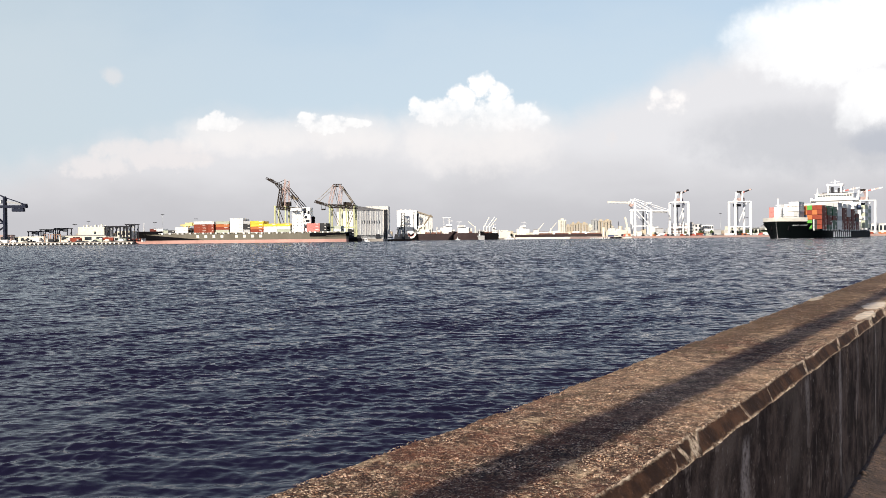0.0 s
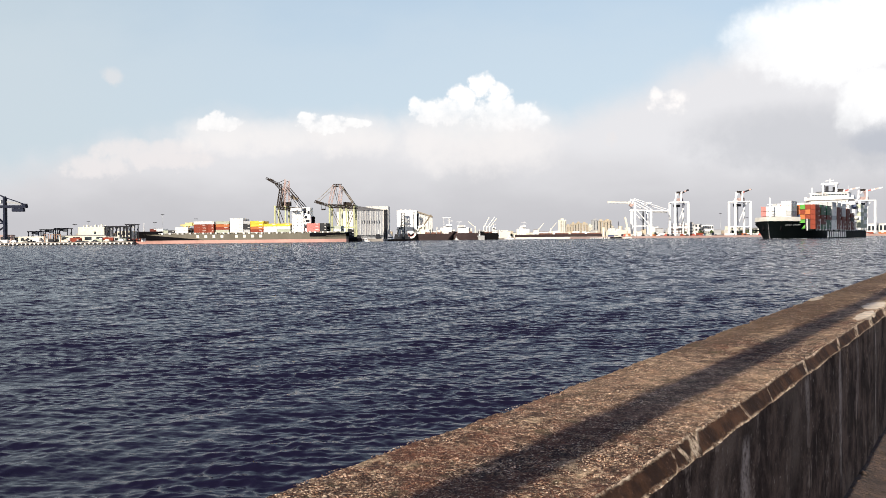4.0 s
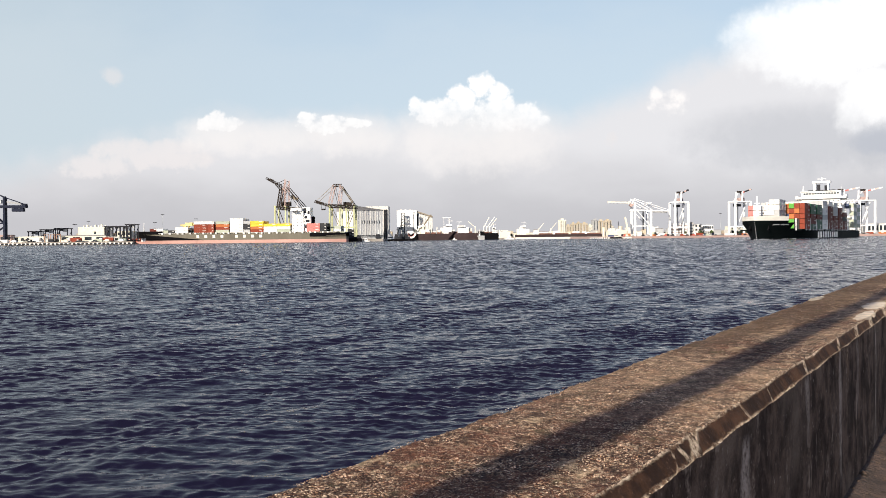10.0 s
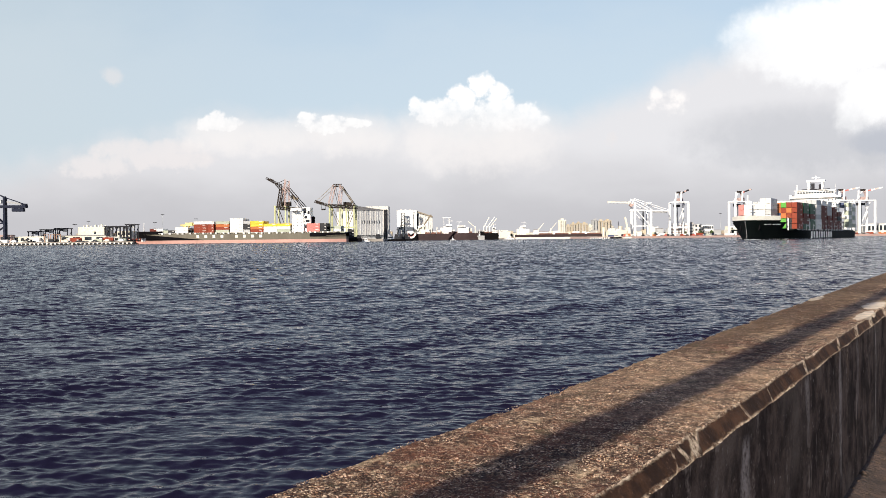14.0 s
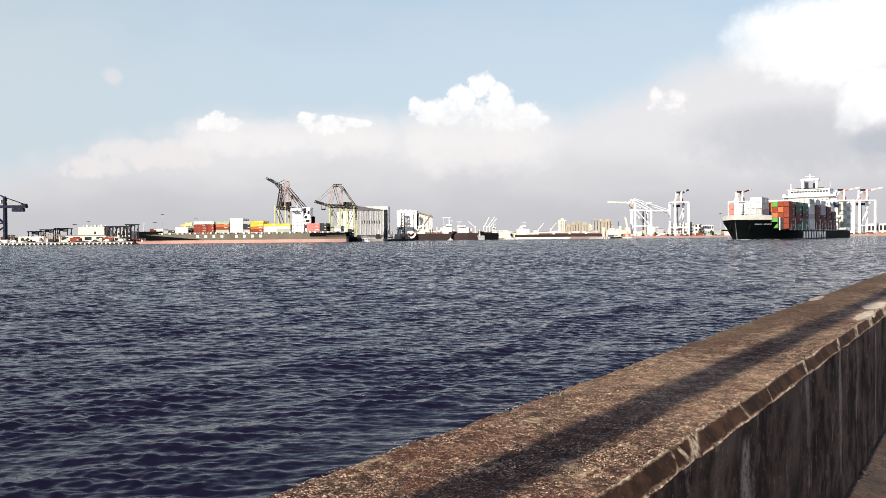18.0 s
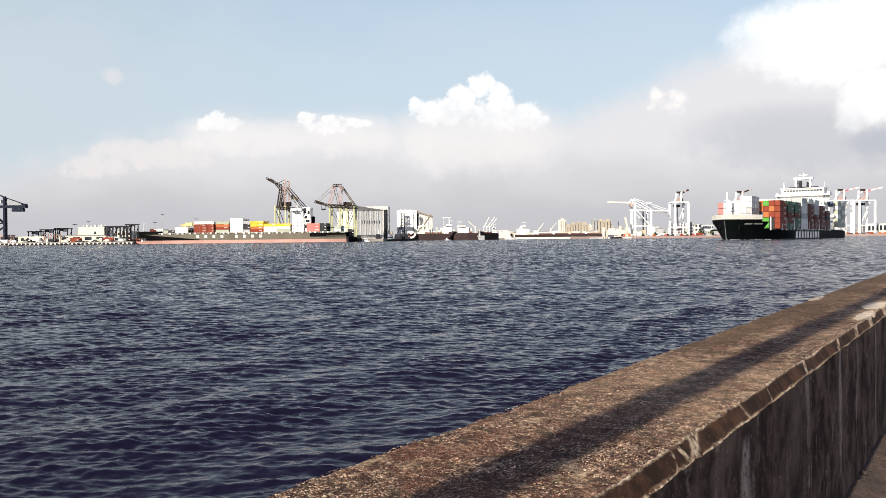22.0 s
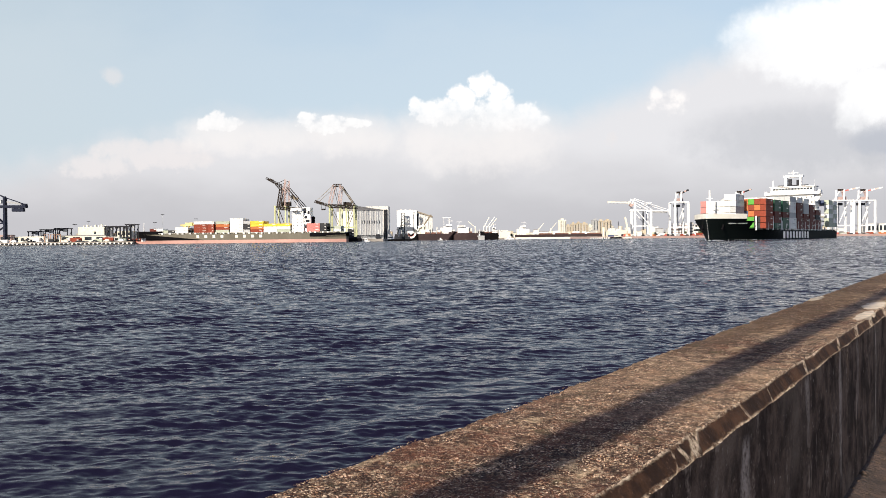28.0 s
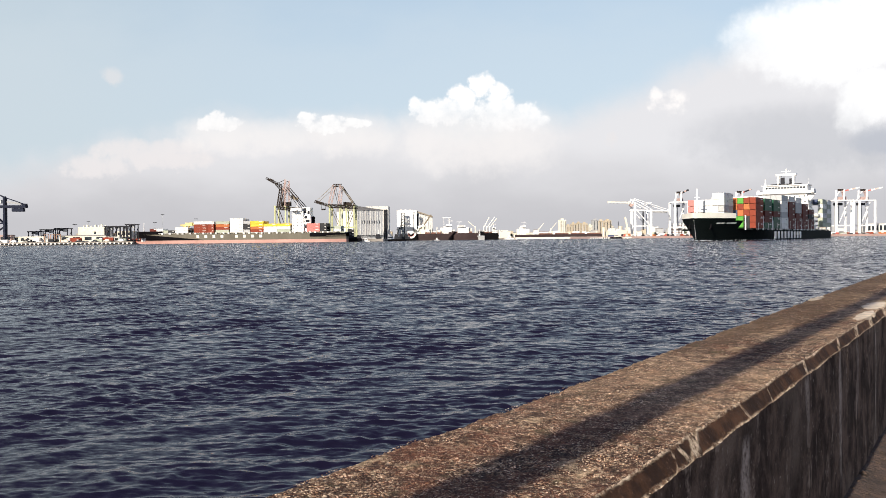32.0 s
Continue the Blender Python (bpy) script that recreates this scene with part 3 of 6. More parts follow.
def by_wall(s, l, z):
    """A place s metres along the wall and l metres to the land side of the eye."""
    return ALONG * s + ACROSS * l + Vector((0, 0, z))


def build_wall():
    rows = list(np.arange(-7, 1.2, 0.2)) + list(np.arange(1.2, 8.0, 0.016))
    d = 0.017
    while rows[-1] < 260:
        d = min(d * 1.04, 6)
        rows.append(rows[-1] + d)
    tops = list(np.linspace(WALL_OUT + 0.02, WALL_IN, 34))
    drop = WALL_TOP - EDGE_Z
    section = [(WALL_OUT - 0.02, -2.5, 1), (WALL_OUT - 0.01, 1.1, 1), (WALL_OUT, WALL_TOP - 0.03, 0)] + [(l, WALL_TOP, 0) for l in tops]
    edge = [(WALL_IN + (WALL_FACE - WALL_IN) * f, WALL_TOP - drop * f, 2) for f in (0.06, 0.18, 0.34, 0.50, 0.66, 0.82, 0.94, 1.0)]
    section += edge
    ne = len(edge)
    section += [(WALL_FACE, z, 1) for z in (1.31, 1.26, 1.15, 1.0, 0.8, 0.6, 0.2)]
    parts = {"coping": (2, 3 + len(tops) - 1, COPING), "chamfer": (2 + len(tops), 2 + ne + len(tops), CHAMFER), "inner_face": (2 + ne + len(tops), len(section) - 1, FACE),
             "outer_face": (0, 2, FACE)}
    root = thing("wall_sea", Matrix(), "low weathered concrete sea wall with exposed pebbles and rusty stains", "sea wall", kind="structure")
    pts = []
    for s in rows:
        line = []
        chip = sum(max(0.0, noise.noise((s * q, 4.1 + q, 0)) - c) * h for q, c, h in ((2.3, 0.3, 0.008), (8.0, 0.25, 0.012), (21.0, 0.1, 0.010), (47.0, 0.0, 0.006)))
        chip_low = sum(max(0.0, noise.noise((s * q, 14.1 + q, 0)) - c) * h for q, c, h in ((3.1, 0.3, 0.008), (14.0, 0.1, 0.010), (40.0, 0.0, 0.006)))
        rim = max(0.0, noise.noise((s * 5.0, 1.1, 3)) - 0.1) * 0.03 + max(0.0, noise.noise((s * 23.0, 6.1, 3))) * 0.008
        sway = 0.008 * noise.noise((s * 0.5, 2.0, 0))
        for i, (l, z, k) in enumerate(section):
            if i >= 2:
                z += 0.006 * noise.noise((s * 3, l * 3, 1)) + 0.0035 * noise.noise((s * 14, l * 14, 2)) + 0.0030 * noise.noise((s * 34, l * 34, 5))
                if s < 8:
                    z += 0.0022 * noise.noise((s * 70, l * 70, 9))
            if i in (2, 3):
                l += rim + sway
                z -= rim * 0.4
            if l >= WALL_IN - 0.02 and k in (0, 2) and i < 4 + len(tops):
                l -= chip * 0.6
                z -= chip * 0.45
            if i in (1 + ne + len(tops), 2 + ne + len(tops)):
                l -= chip_low * 0.4
                z += chip_low * 0.3
            if i > 1 + ne + len(tops):
                l += 0.006 * noise.noise((s * 4, z * 4, 6)) + 0.003 * noise.noise((s * 17, z * 11, 6))
            line.append(by_wall(s, l, z))
        pts.append(line)
    for name, (a, b, ma) in parts.items():
        w = b - a + 1
        so = Solid()
        so.add([p for line in pts for p in line[a:b + 1]],
               [(r * w + c, r * w + c + 1, (r + 1) * w + c + 1, (r + 1) * w + c) for r in range(len(pts) - 1) for c in range(w - 1)])
        me = so.mesh(name, ma)
        me.polygons.foreach_set("use_smooth", [True] * len(me.polygons))
        part(name, me, ma, root)
    # stones half set in the top and along both rims of the chamfer
    rg = random.Random(17)
    grit = Solid()
    for i in range(15000):
        s = 1.3 + 8.0 * rg.random() ** 1.8
        k = i % 14
        if k == 0:
            l, z = WALL_IN + rg.gauss(0.0, 0.005), WALL_TOP - 0.003
        elif k == 1:
            l, z = WALL_FACE - 0.004 + rg.gauss(0, 0.003), EDGE_Z + rg.gauss(0.003, 0.003)
        elif k == 2:
            l, z = WALL_OUT + abs(rg.gauss(0.0, 0.012)), WALL_TOP - 0.004
        else:
            l, z = rg.uniform(WALL_OUT + 0.02, WALL_IN), WALL_TOP - 0.001
        if k > 2 and noise.noise((s * 2.2, l * 6.0, 13)) + 0.6 * noise.noise((s * 9.0, l * 20.0, 3)) < 0.0:
            continue
        if k < 3 and noise.noise((s * 2.7, k * 7.0, 3)) < 0.0:
            continue
        z += 0.006 * noise.noise((s * 3, l * 3, 1)) + 0.0035 * noise.noise((s * 14, l * 14, 2))
        r = rg.uniform(0.0011, 0.0030) * (1.5 if rg.random() < 0.06 else 1)
        c = by_wall(s, l, z)
        turn = rg.uniform(0, 6.28)
        ring = [c + (ALONG * math.cos(turn + q) * rg.uniform(0.8, 1.5) + ACROSS * math.sin(turn + q) * rg.uniform(0.7, 1.2)) * r + Vector((0, 0, rg.uniform(-0.2, 0.2) * r)) for q in (0, 1.26, 2.51, 3.77, 5.03)]
        grit.add(ring + [c + Vector((0, 0, r * rg.uniform(0.4, 0.8)))], [(q, (q + 1) % 5, 5) for q in range(5)])
    tagged(part("broken_pebbles", grit, GRAVEL, root), kind="stuff")
    # pale mortar patches left on the top
    for s0, l0, ln, wd, sd in ((7.85, -1.355, 0.55, 0.075, 1), (6.4, -0.785, 0.75, 0.085, 2), (7.3, -0.815, 0.8, 0.14, 3)):
        n = 64
        ring = [(s0 + ln / 2 * math.cos(t) * (1 + 0.35 * noise.noise((math.cos(t) * 2, math.sin(t) * 2, sd)) + 0.25 * noise.noise((math.cos(t) * 9, math.sin(t) * 9, sd))),
                 l0 + wd / 2 * math.sin(t) * (1 + 0.6 * noise.noise((math.cos(t) * 3, math.sin(t) * 3, sd + 5)) + 0.4 * noise.noise((math.cos(t) * 11, math.sin(t) * 11, sd + 5)))) for t in (2 * math.pi * i / n for i in range(n))]
        so = Solid()
        so.add([by_wall(s, l, z) for z in (WALL_TOP - 0.02, WALL_TOP + 0.006) for s, l in ring],
               [tuple(range(n, 2 * n))] + [(i, (i + 1) % n, n + (i + 1) % n, n + i) for i in range(n)])
        part("mortar_patch", so, MORTAR, root, "pale worn mortar patch")
    return root


build_wall()

# footpath on the land side, as one sheet with shallow unevenness
so = Solid()
ls, ss = list(np.linspace(WALL_FACE, 3, 30)) + [8, 20, 60], list(np.arange(-8, 14, 0.2)) + [20, 40, 80, 160, 260]
so.add([by_wall(s, l, PATH_Z + 0.03 * noise.noise((s * 0.8, l * 0.8, 0)) + 0.02 * noise.noise((s * 3, l * 3, 4)) + 0.03 * math.exp(-(l - WALL_FACE) / 0.10)) for s in ss for l in ls],
       [(i * len(ls) + j, i * len(ls) + j + 1, (i + 1) * len(ls) + j + 1, (i + 1) * len(ls) + j) for i in range(len(ss) - 1) for j in range(len(ls) - 1)])
path = tagged(new("ground", so.mesh("ground", DIRT)), "brown earth footpath behind the sea wall", "ground", kind="structure")

# stones and clods at the foot of the wall
rg = random.Random(4)
rubble = Solid()
for i in range(420):
    s, l = rg.uniform(3.5, 11), WALL_FACE + 0.02 + abs(rg.gauss(0, 0.35))
    r = rg.uniform(0.006, 0.022) * (1.8 if rg.random() < 0.1 else 1)
    c = by_wall(s, l, PATH_Z + 0.03 * noise.noise((s * 0.8, l * 0.8, 0)) + 0.02 * noise.noise((s * 3, l * 3, 4)) + 0.03 * math.exp(-(l - WALL_FACE) / 0.10) + r * 0.2)
    ring = [c + ALONG * r * rg.uniform(0.7, 1.5) * math.cos(t) + ACROSS * r * rg.uniform(0.7, 1.3) * math.sin(t) + Vector((0, 0, r * rg.uniform(-0.2, 0.2))) for t in (1.05 * k for k in range(6))]
    rubble.add(ring + [c + Vector((0, 0, r * 0.7)), c - Vector((0, 0, r * 0.8))], [(k, (k + 1) % 6, 6) for k in range(6)] + [((k + 1) % 6, k, 7) for k in range(6)])
tagged(new("rubble", rubble.mesh("rubble", CLODS)), "small brown stones and clods along the wall's foot", "rubble", kind="stuff")

# far shore: one slab of land, with its quay walls
SHORE = [(-4800, 600), (-243, 600), (-297, 739), (-58, 739), (-58, 1020), (28, 1020), (28, 1190), (192, 1190), (192, 950), (4800, 950)]
LAND_Z = 2.2
so = Solid()
n = len(SHORE)
pts = SHORE + [(4800, 4900), (-4800, 4900)]
so.add([(x, y, LAND_Z) for x, y in pts], [tuple(range(len(pts)))])
tagged(new("shore", so.mesh("shore", YARD)), "grey concrete yard of the port on the far shore", "ground", kind="structure")
for (x0, y0), (x1, y1) in zip(SHORE, SHORE[1:]):
    ma = QUAY_RED if x0 >= 192 else QUAY
    side = Vector((y1 - y0, x0 - x1, 0)).normalized() * 0.5
    a, b = Vector((x0, y0, 0)), Vector((x1, y1, 0))
    along = (b - a).normalized()
    a, b = (a - along * 0.5, b + along * 0.5) if abs(y1 - y0) < 1 else (a + along * 0.51, b - along * 0.51)
    w = Solid()
    w.add([(p.x, p.y, z) for z in (-2, LAND_Z + 0.25) for p in (a + side, b + side, b - side, a - side)],
          [(3, 2, 1, 0), (4, 5, 6, 7), (0, 1, 5, 4), (1, 2, 6, 5), (2, 3, 7, 6), (3, 0, 4, 7)])
    tagged(new("quay_wall", w.mesh("quay_wall", ma)), "red-brown quay wall" if ma is QUAY_RED else "grey concrete quay wall at the waterline", "quay wall", kind="structure")


# ---- things of the near bank ----
# unseen post behind the eye, added only to cast the shadow along the wall
def shadow_post(m):
    root = thing("unseen_shadow_post", m, "tall unseen steel post added on the sea wall to cast its shadow band", "street lamp")
    part("base_plate", Solid().box(-0.14, 0.14, -0.14, 0.14, 0, 0.02), GALV, root)
    for i in (-0.1, 0.1):
        for j in (-0.1, 0.1):
            part("bolt", Solid().tube((i, j, 0.02), (i, j, 0.05), 0.012, n=6), GALV, root)
    part("pole", Solid().tube((0, 0, 0.02), (0, 0, 7.8), 0.105, 0.085, 14), GALV, root)
    part("arm", Solid().tube((0, 0, 7.7), (1.1, 0, 8.1), 0.035, 0.03, 10), GALV, root)
    part("lamp_head", Solid().box(0.95, 1.6, -0.12, 0.12, 8.06, 8.16), DARK_STEEL, root)


shadow_post(Matrix.Translation(by_wall(-3.2, -1.085, WALL_TOP)) @ pose(0, 0, 0, 0, 0, -36))


# ---- ships ----
def hull_solid(L, B, z0, z1, rake, top, entry, s0=None, s1=None, levels=5, stations=44, deck=True, stern_cut=0.75, upright=99.0, counter=0.0):
    """A lofted ship's side between two heights. x runs aft from the stem at the waterline, y to port and starboard."""
    def stem(z):
        return -rake * max(0.0, min(z, upright) / top) ** 1.3

    def half(s, z):
        zz = min(1.0, max(0.0, min(z, upright) / top))
        f = min(1.0, max(0.0, (s - stem(z)) / (entry * (1 - 0.42 * zz))))
        b = math.sin(f * math.pi / 2) ** (1.15 - 0.32 * zz)
        e = min(1.0, max(0.0, (L - s) / 28))
        return B / 2 * b * (stern_cut + (1 - stern_cut) * math.sin(e * math.pi / 2)) * (1.0 if z > 0.5 * top or e >= 1 else 0.9 + 0.1 * e)

    so = Solid()
    zs = [z0 + (z1 - z0) * i / levels for i in range(levels + 1)]
    rings = []
    for z in zs:
        a, b = (stem(z) if s0 is None else max(s0, stem(z))), (L - counter * (1 - max(0.0, z) / top) if s1 is None else s1)
        ss = [a + (b - a) * (i / stations) ** 1.8 for i in range(stations + 1)]
        rings.append([(s, half(s, z), z) for s in ss])
    w = stations + 1
    for sgn in (-1, 1):
        faces = [(r * w + c, r * w + c + 1, (r + 1) * w + c + 1, (r + 1) * w + c) for r in range(levels) for c in range(stations)]
        so.add([(s, sgn * b, z) for ring in rings for s, b, z in ring], faces if sgn < 0 else [f[::-1] for f in faces])
    t = rings[-1]
    if deck:
        so.add([(s, sgn * b, z) for s, b, z in t for sgn in (-1, 1)], [(2 * i, 2 * i + 1, 2 * i + 3, 2 * i + 2) for i in range(stations)])
    so.add([(r[-1][0], sgn * r[-1][1], r[-1][2]) for r in rings for sgn in (-1, 1)],
           [(2 * i, 2 * i + 2, 2 * i + 3, 2 * i + 1) for i in range(levels)])
    return so, half


def box_mesh(colour, length=12.1, height=2.52):
    """A shipping container with corner posts, ribbed long sides and doors; a pale strip of lettering on its side."""
    w, e = 2.38, 0.06
    so = Solid()
    so.box(0, length, -w / 2 + e, w / 2 - e, e, height - e)
    for x in (0, length - 0.18):
        for y in (-w / 2, w / 2 - 0.18):
            so.box(x - 0.01, x + 0.19, y, y + 0.18, 0, height)
    for z in (0, height - 0.16):
        for y in (-w / 2, w / 2 - 0.12):
            so.box(0.18, length - 0.18, y, y + 0.12, z, z + 0.16)
    so.box(length * 0.66, length * 0.9, -w / 2 + 0.03, -w / 2 + 0.045, height * 0.62, height * 0.8, 1)
    return so.mesh("container", BOX_COLOURS[colour], BOX_COLOURS["white" if colour not in ("white", "grey", "sage") else "grey"])


BOXES = {c: box_mesh(c) for c in BOX_COLOURS}
SHORT = {c: box_mesh(c, 6.06) for c in BOX_COLOURS}


WIN_F = one_box(-0.04, 0.02, -0.35, 0.35, -0.4, 0.4).mesh("window", GLASS)
WIN_S = one_box(-0.35, 0.35, -0.04, 0.02, -0.4, 0.4).mesh("window", GLASS)


def deckhouse(root, s0, s1, width, z0, z1, floors, material=WHITE):
    """White accommodation block with a row of windows for every floor."""
    h = (z1 - z0) / floors
    for i in range(floors):
        w = width * (1 - 0.03 * i)
        fl = part("deckhouse_floor", one_box(s0 + 0.1 * i, s1 - 0.1 * i, -w / 2, w / 2, z0 + i * h, z0 + (i + 1) * h - 0.25), material, root)
        part("deck_edge", one_box(s0 - 0.25, s1 + 0.25, -w / 2 - 0.3, w / 2 + 0.3, z0 + (i + 1) * h - 0.25, z0 + (i + 1) * h), material, root)
        n = int(w / 2.4)
        for j in range(n):
            part("window", WIN_F, None, fl, at=pose(s0 + 0.1 * i, -w / 2 + (j + 0.5) * w / n, z0 + i * h + 1.3))
        for j in range(3):
            part("window", WIN_S, None, fl, at=pose(s0 + (j + 0.5) * (s1 - s0) / 3, -w / 2, z0 + i * h + 1.3))


def lifeboat(root, x, y, z):
    so = Solid()
    so.tube((x - 3.2, y, z), (x + 3.2, y, z), 1.2, 1.2, 10)
    so.tube((x + 3.2, y, z), (x + 4.3, y, z), 1.2, 0.3, 10)
    so.tube((x - 4.3, y, z), (x - 3.2, y, z), 0.3, 1.2, 10)
    part("lifeboat", so, IVORY, root, "ivory enclosed lifeboat")


def container_ship():
    L, B = 200.0, 32.2
    root = new("container_ship")
    tagged(root, "laden dark green container ship with white bridge under way", "ship")
    so, half = hull_solid(L + 10, B, -2.0, 4.3, 4.0, 11.0, 62, stern_cut=0.88, counter=13.0)
    part("hull", so, HULL_GREEN, root)
    so, _ = hull_solid(L, B, 4.3, 8.2, 4.0, 11.0, 62, s1=21.0, levels=4, stations=30)
    rim, _ = hull_solid(L, B, 8.2, 9.1, 4.0, 11.0, 62, s1=15.9, levels=1, stations=30)
    so.add(rim.v, rim.f)
    part("forecastle", so, HULL_GREEN, root)
    so, _ = hull_solid(L, B, 9.1, 11.2, 4.0, 11.0, 62, s1=15.6, levels=3, stations=30, deck=False, upright=9.1)
    part("bulwark", so, IVORY, root, "ivory white bow bulwark")
    # stem stripe, anchors, name bars
    st = Solid()
    for i in range(8):
        z = 0.6 + i * 1.05
        x = -4.0 * max(0.0, z / 11.0) ** 1.3
        st.box(x - 0.16, x + 0.3, -0.08, 0.08, z, z + 1.06)
    part("stem_stripe", st, GREY, root)
    for sgn in (-1, 1):
        y = sgn * half(5.5, 6.0)
        a = Solid()
        a.beam((4.8, y + sgn * 0.3, 4.6), (5.4, y + sgn * 0.35, 6.6), 0.5)
        a.beam((4.0, y + sgn * 0.2, 4.9), (6.2, y + sgn * 0.25, 4.6), 0.5)
        part("anchor", a, HULL_BLACK, root)
    for i, w in enumerate((1.1, 1.1, 1.1, 1.1, 0, 1.1, 0.9, 1.1, 1.1, 1.1)):
        w *= 0.7
        if w:
            s = 7.6 + i * 1.02
            y0, y1 = half(s, 6.9), half(s + w, 6.9)
            nb = Solid()
            nb.add([(s, -y0 - 0.05, 6.9), (s + w, -y1 - 0.05, 6.9), (s + w + 0.3, -half(s + w, 7.9) - 0.08, 7.9), (s + 0.3, -half(s, 7.9) - 0.08, 7.9),
                    (s, -y0 + 0.2, 6.9), (s + w, -y1 + 0.2, 6.9), (s + w + 0.3, -half(s + w, 7.9) + 0.2, 7.9), (s + 0.3, -half(s, 7.9) + 0.2, 7.9)],
                   [(0, 1, 2, 3), (7, 6, 5, 4), (0, 4, 5, 1), (3, 2, 6, 7), (0, 3, 7, 4), (1, 5, 6, 2)])
            part("name_bar", nb, WHITE, root)
    for i in range(9):
        s = 57.0 + i * 6.3
        nb = Solid()
        y = -B / 2 - 0.05
        nb.box(s, s + 3.6, y, y + 0.1, 0.5, 3.75)
        part("letter_bar", nb, WHITE, root, "white painted block on the hull")
    # hatch coaming and rails
    part("hatch_coaming", one_box(26, 190, -B / 2 + 1.2, B / 2 - 1.2, 4.3, 5.0), HULL_GREEN, root)
    rail = Solid()
    for sgn in (-1, 1):
        for z in (4.8, 5.3):
            rail.beam((28, sgn * (B / 2 - 0.2), z), (196, sgn * (B / 2 - 0.2), z), 0.07)
        for i in range(57):
            rail.beam((28 + 3 * i, sgn * (B / 2 - 0.2), 4.3), (28 + 3 * i, sgn * (B / 2 - 0.2), 5.3), 0.07)
    part("rail", rail, WHITE, root)
    # containers, bay by bay: near column from bottom to top, then the top layer
    rng = random.Random(5)
    front = [["brick"] * 5, ["black", "black", "brick", "orange", "brick"], ["lime", "lime", "orange", "brick", "lime"], ["lime", "lime", "blue", "orange", "orange"],
             ["lime", "lime", "blue", "red", "brick"]]
    sides = [["brick", "brick", "brick", "brick", "brick"], ["green", "red", "red", "green", "green"], ["green", "green", "red", "green", "green"],
             ["white", "white", "grey", "white", "white", "grey"], ["red", "red", "red", "red", "red", "white"], ["red", "red", "red", "grey", "grey", "white"],
             ["red", "red", "red", "red", "red"], ["red", "red", "black", "red"],
             ["sage", "sage", "white", "sage", "white", "sage"], ["sage", "white", "sage", "white", "sage", "white"]]
    starts = [26.4 + 14.75 * i for i in range(8)] + [165.0, 178.8]
    mixed = ["red", "brick", "green", "grey", "white", "blue", "orange", "sage", "red", "green"]
    for bay, s in enumerate(starts):
        for row in range(13):
            y = -14.88 + row * 2.48
            high = len(sides[bay]) - (3 if row > 6 and bay < 3 else 0)
            if bay == 0 and row > 8:
                continue
            for tier in range(high):
                z = (5.0 if bay < 8 else 6.4) + tier * 2.6
                if not (row in (0, 7, 12) or tier == high - 1 or bay == 0):
                    continue
                if row == 0:
                    c = sides[bay][tier]
                elif bay == 0 and row < 5:
                    c = front[row][tier]
                elif tier == high - 1 and bay in (3, 4, 5):
                    c = rng.choice(["white", "white", "grey"])
                else:
                    c = rng.choice(mixed)
                part("container", BOXES[c], None, root, at=pose(s, y, z))
    # forward stack behind the bulwark
    for row in range(6):
        y = -6.9 + row * 2.48
        for tier in range(4 if row < 2 else 3):
            c = ("white", "grey", "white", "white")[tier] if row == 0 else ("white" if row < 5 else "pink")
            part("container", SHORT[c], None, root, at=pose(10.2, y, 9.15 + tier * 2.6))
            part("container", SHORT["white" if c == "pink" else c], None, root, at=pose(16.4, y, 9.15 + tier * 2.6))
    # lashing posts between the bays
    for s in [25.0] + [26.4 + 14.75 * i - 1.3 for i in range(1, 9)] + [178.0, 191.8]:
        for y in (-15.7, -9, -3, 3, 9, 15.7) if s > 27 else (-12.4, -7.4):
            part("lashing_post", Solid().beam((s, y, 4.3), (s, y, 10.4), 0.7, 0.45), WHITE, root)
        if s > 27:
            part("lashing_bridge", Solid().beam((s, -15.7, 10.0), (s, 15.7, 10.0), 0.6), WHITE, root)
            part("lashing_bridge", Solid().beam((s, -15.7, 7.4), (s, 15.7, 7.4), 0.4), WHITE, root)
    for i in range(15):
        s = 31.0 + 8.1 * i
        part("stanchion", Solid().beam((s, -B / 2 + 0.25, 4.3), (s, -B / 2 + 0.25, 8.6 if i % 2 else 7.4), 0.55, 0.4), WHITE, root)
    # bridge
    deckhouse(root, 149, 160, 27, 4.3, 25.0, 7)
    wing = Solid().box(148, 154, -14.8, 14.8, 25.0, 26.2)
    wing.box(148.5, 153, -14.8, -13.3, 26.2, 27.2).box(148.5, 153, 13.3, 14.8, 26.2, 27.2)
    for sgn in (-1, 1):
        wing.beam((151, sgn * 14.2, 25.2), (151, sgn * 11.5, 21.5), 0.6, 2.5)
    part("bridge_wing", wing, WHITE, root)
    part("wheelhouse", one_box(148.4, 158, -11.5, 11.5, 26.2, 29.4), WHITE, root)
    for i in range(13):
        y = -10.6 + i * 1.62
        part("bridge_window", one_box(148.34, 148.45, y, y + 1.25, 27.7, 28.7), GLASS, root)
    part("upper_deck", one_box(147.8, 158.6, -12, 12, 29.4, 29.8), WHITE, root)
    mast = Solid()
    for y in (-4.4, 3.4):
        mast.box(151, 154, y, y + 1.2, 29.8, 35.8)
    mast.box(150.6, 154.4, -5.2, 5.2, 35.0, 36.2).tube((152, 0, 36.2), (152, 0, 39), 0.3).beam((152, -2.6, 37.6), (152, 2.6, 37.6), 0.3)
    part("radar_mast", mast, WHITE, root)
    part("radar_gear", Solid().box(152, 153, -3.2, -1.6, 29.8, 33.5).box(152, 153, 1.0, 2.8, 29.8, 34.2).box(151, 152, -8, 8, 29.8, 30.6), DARK_STEEL, root, "dark radar and signal gear")
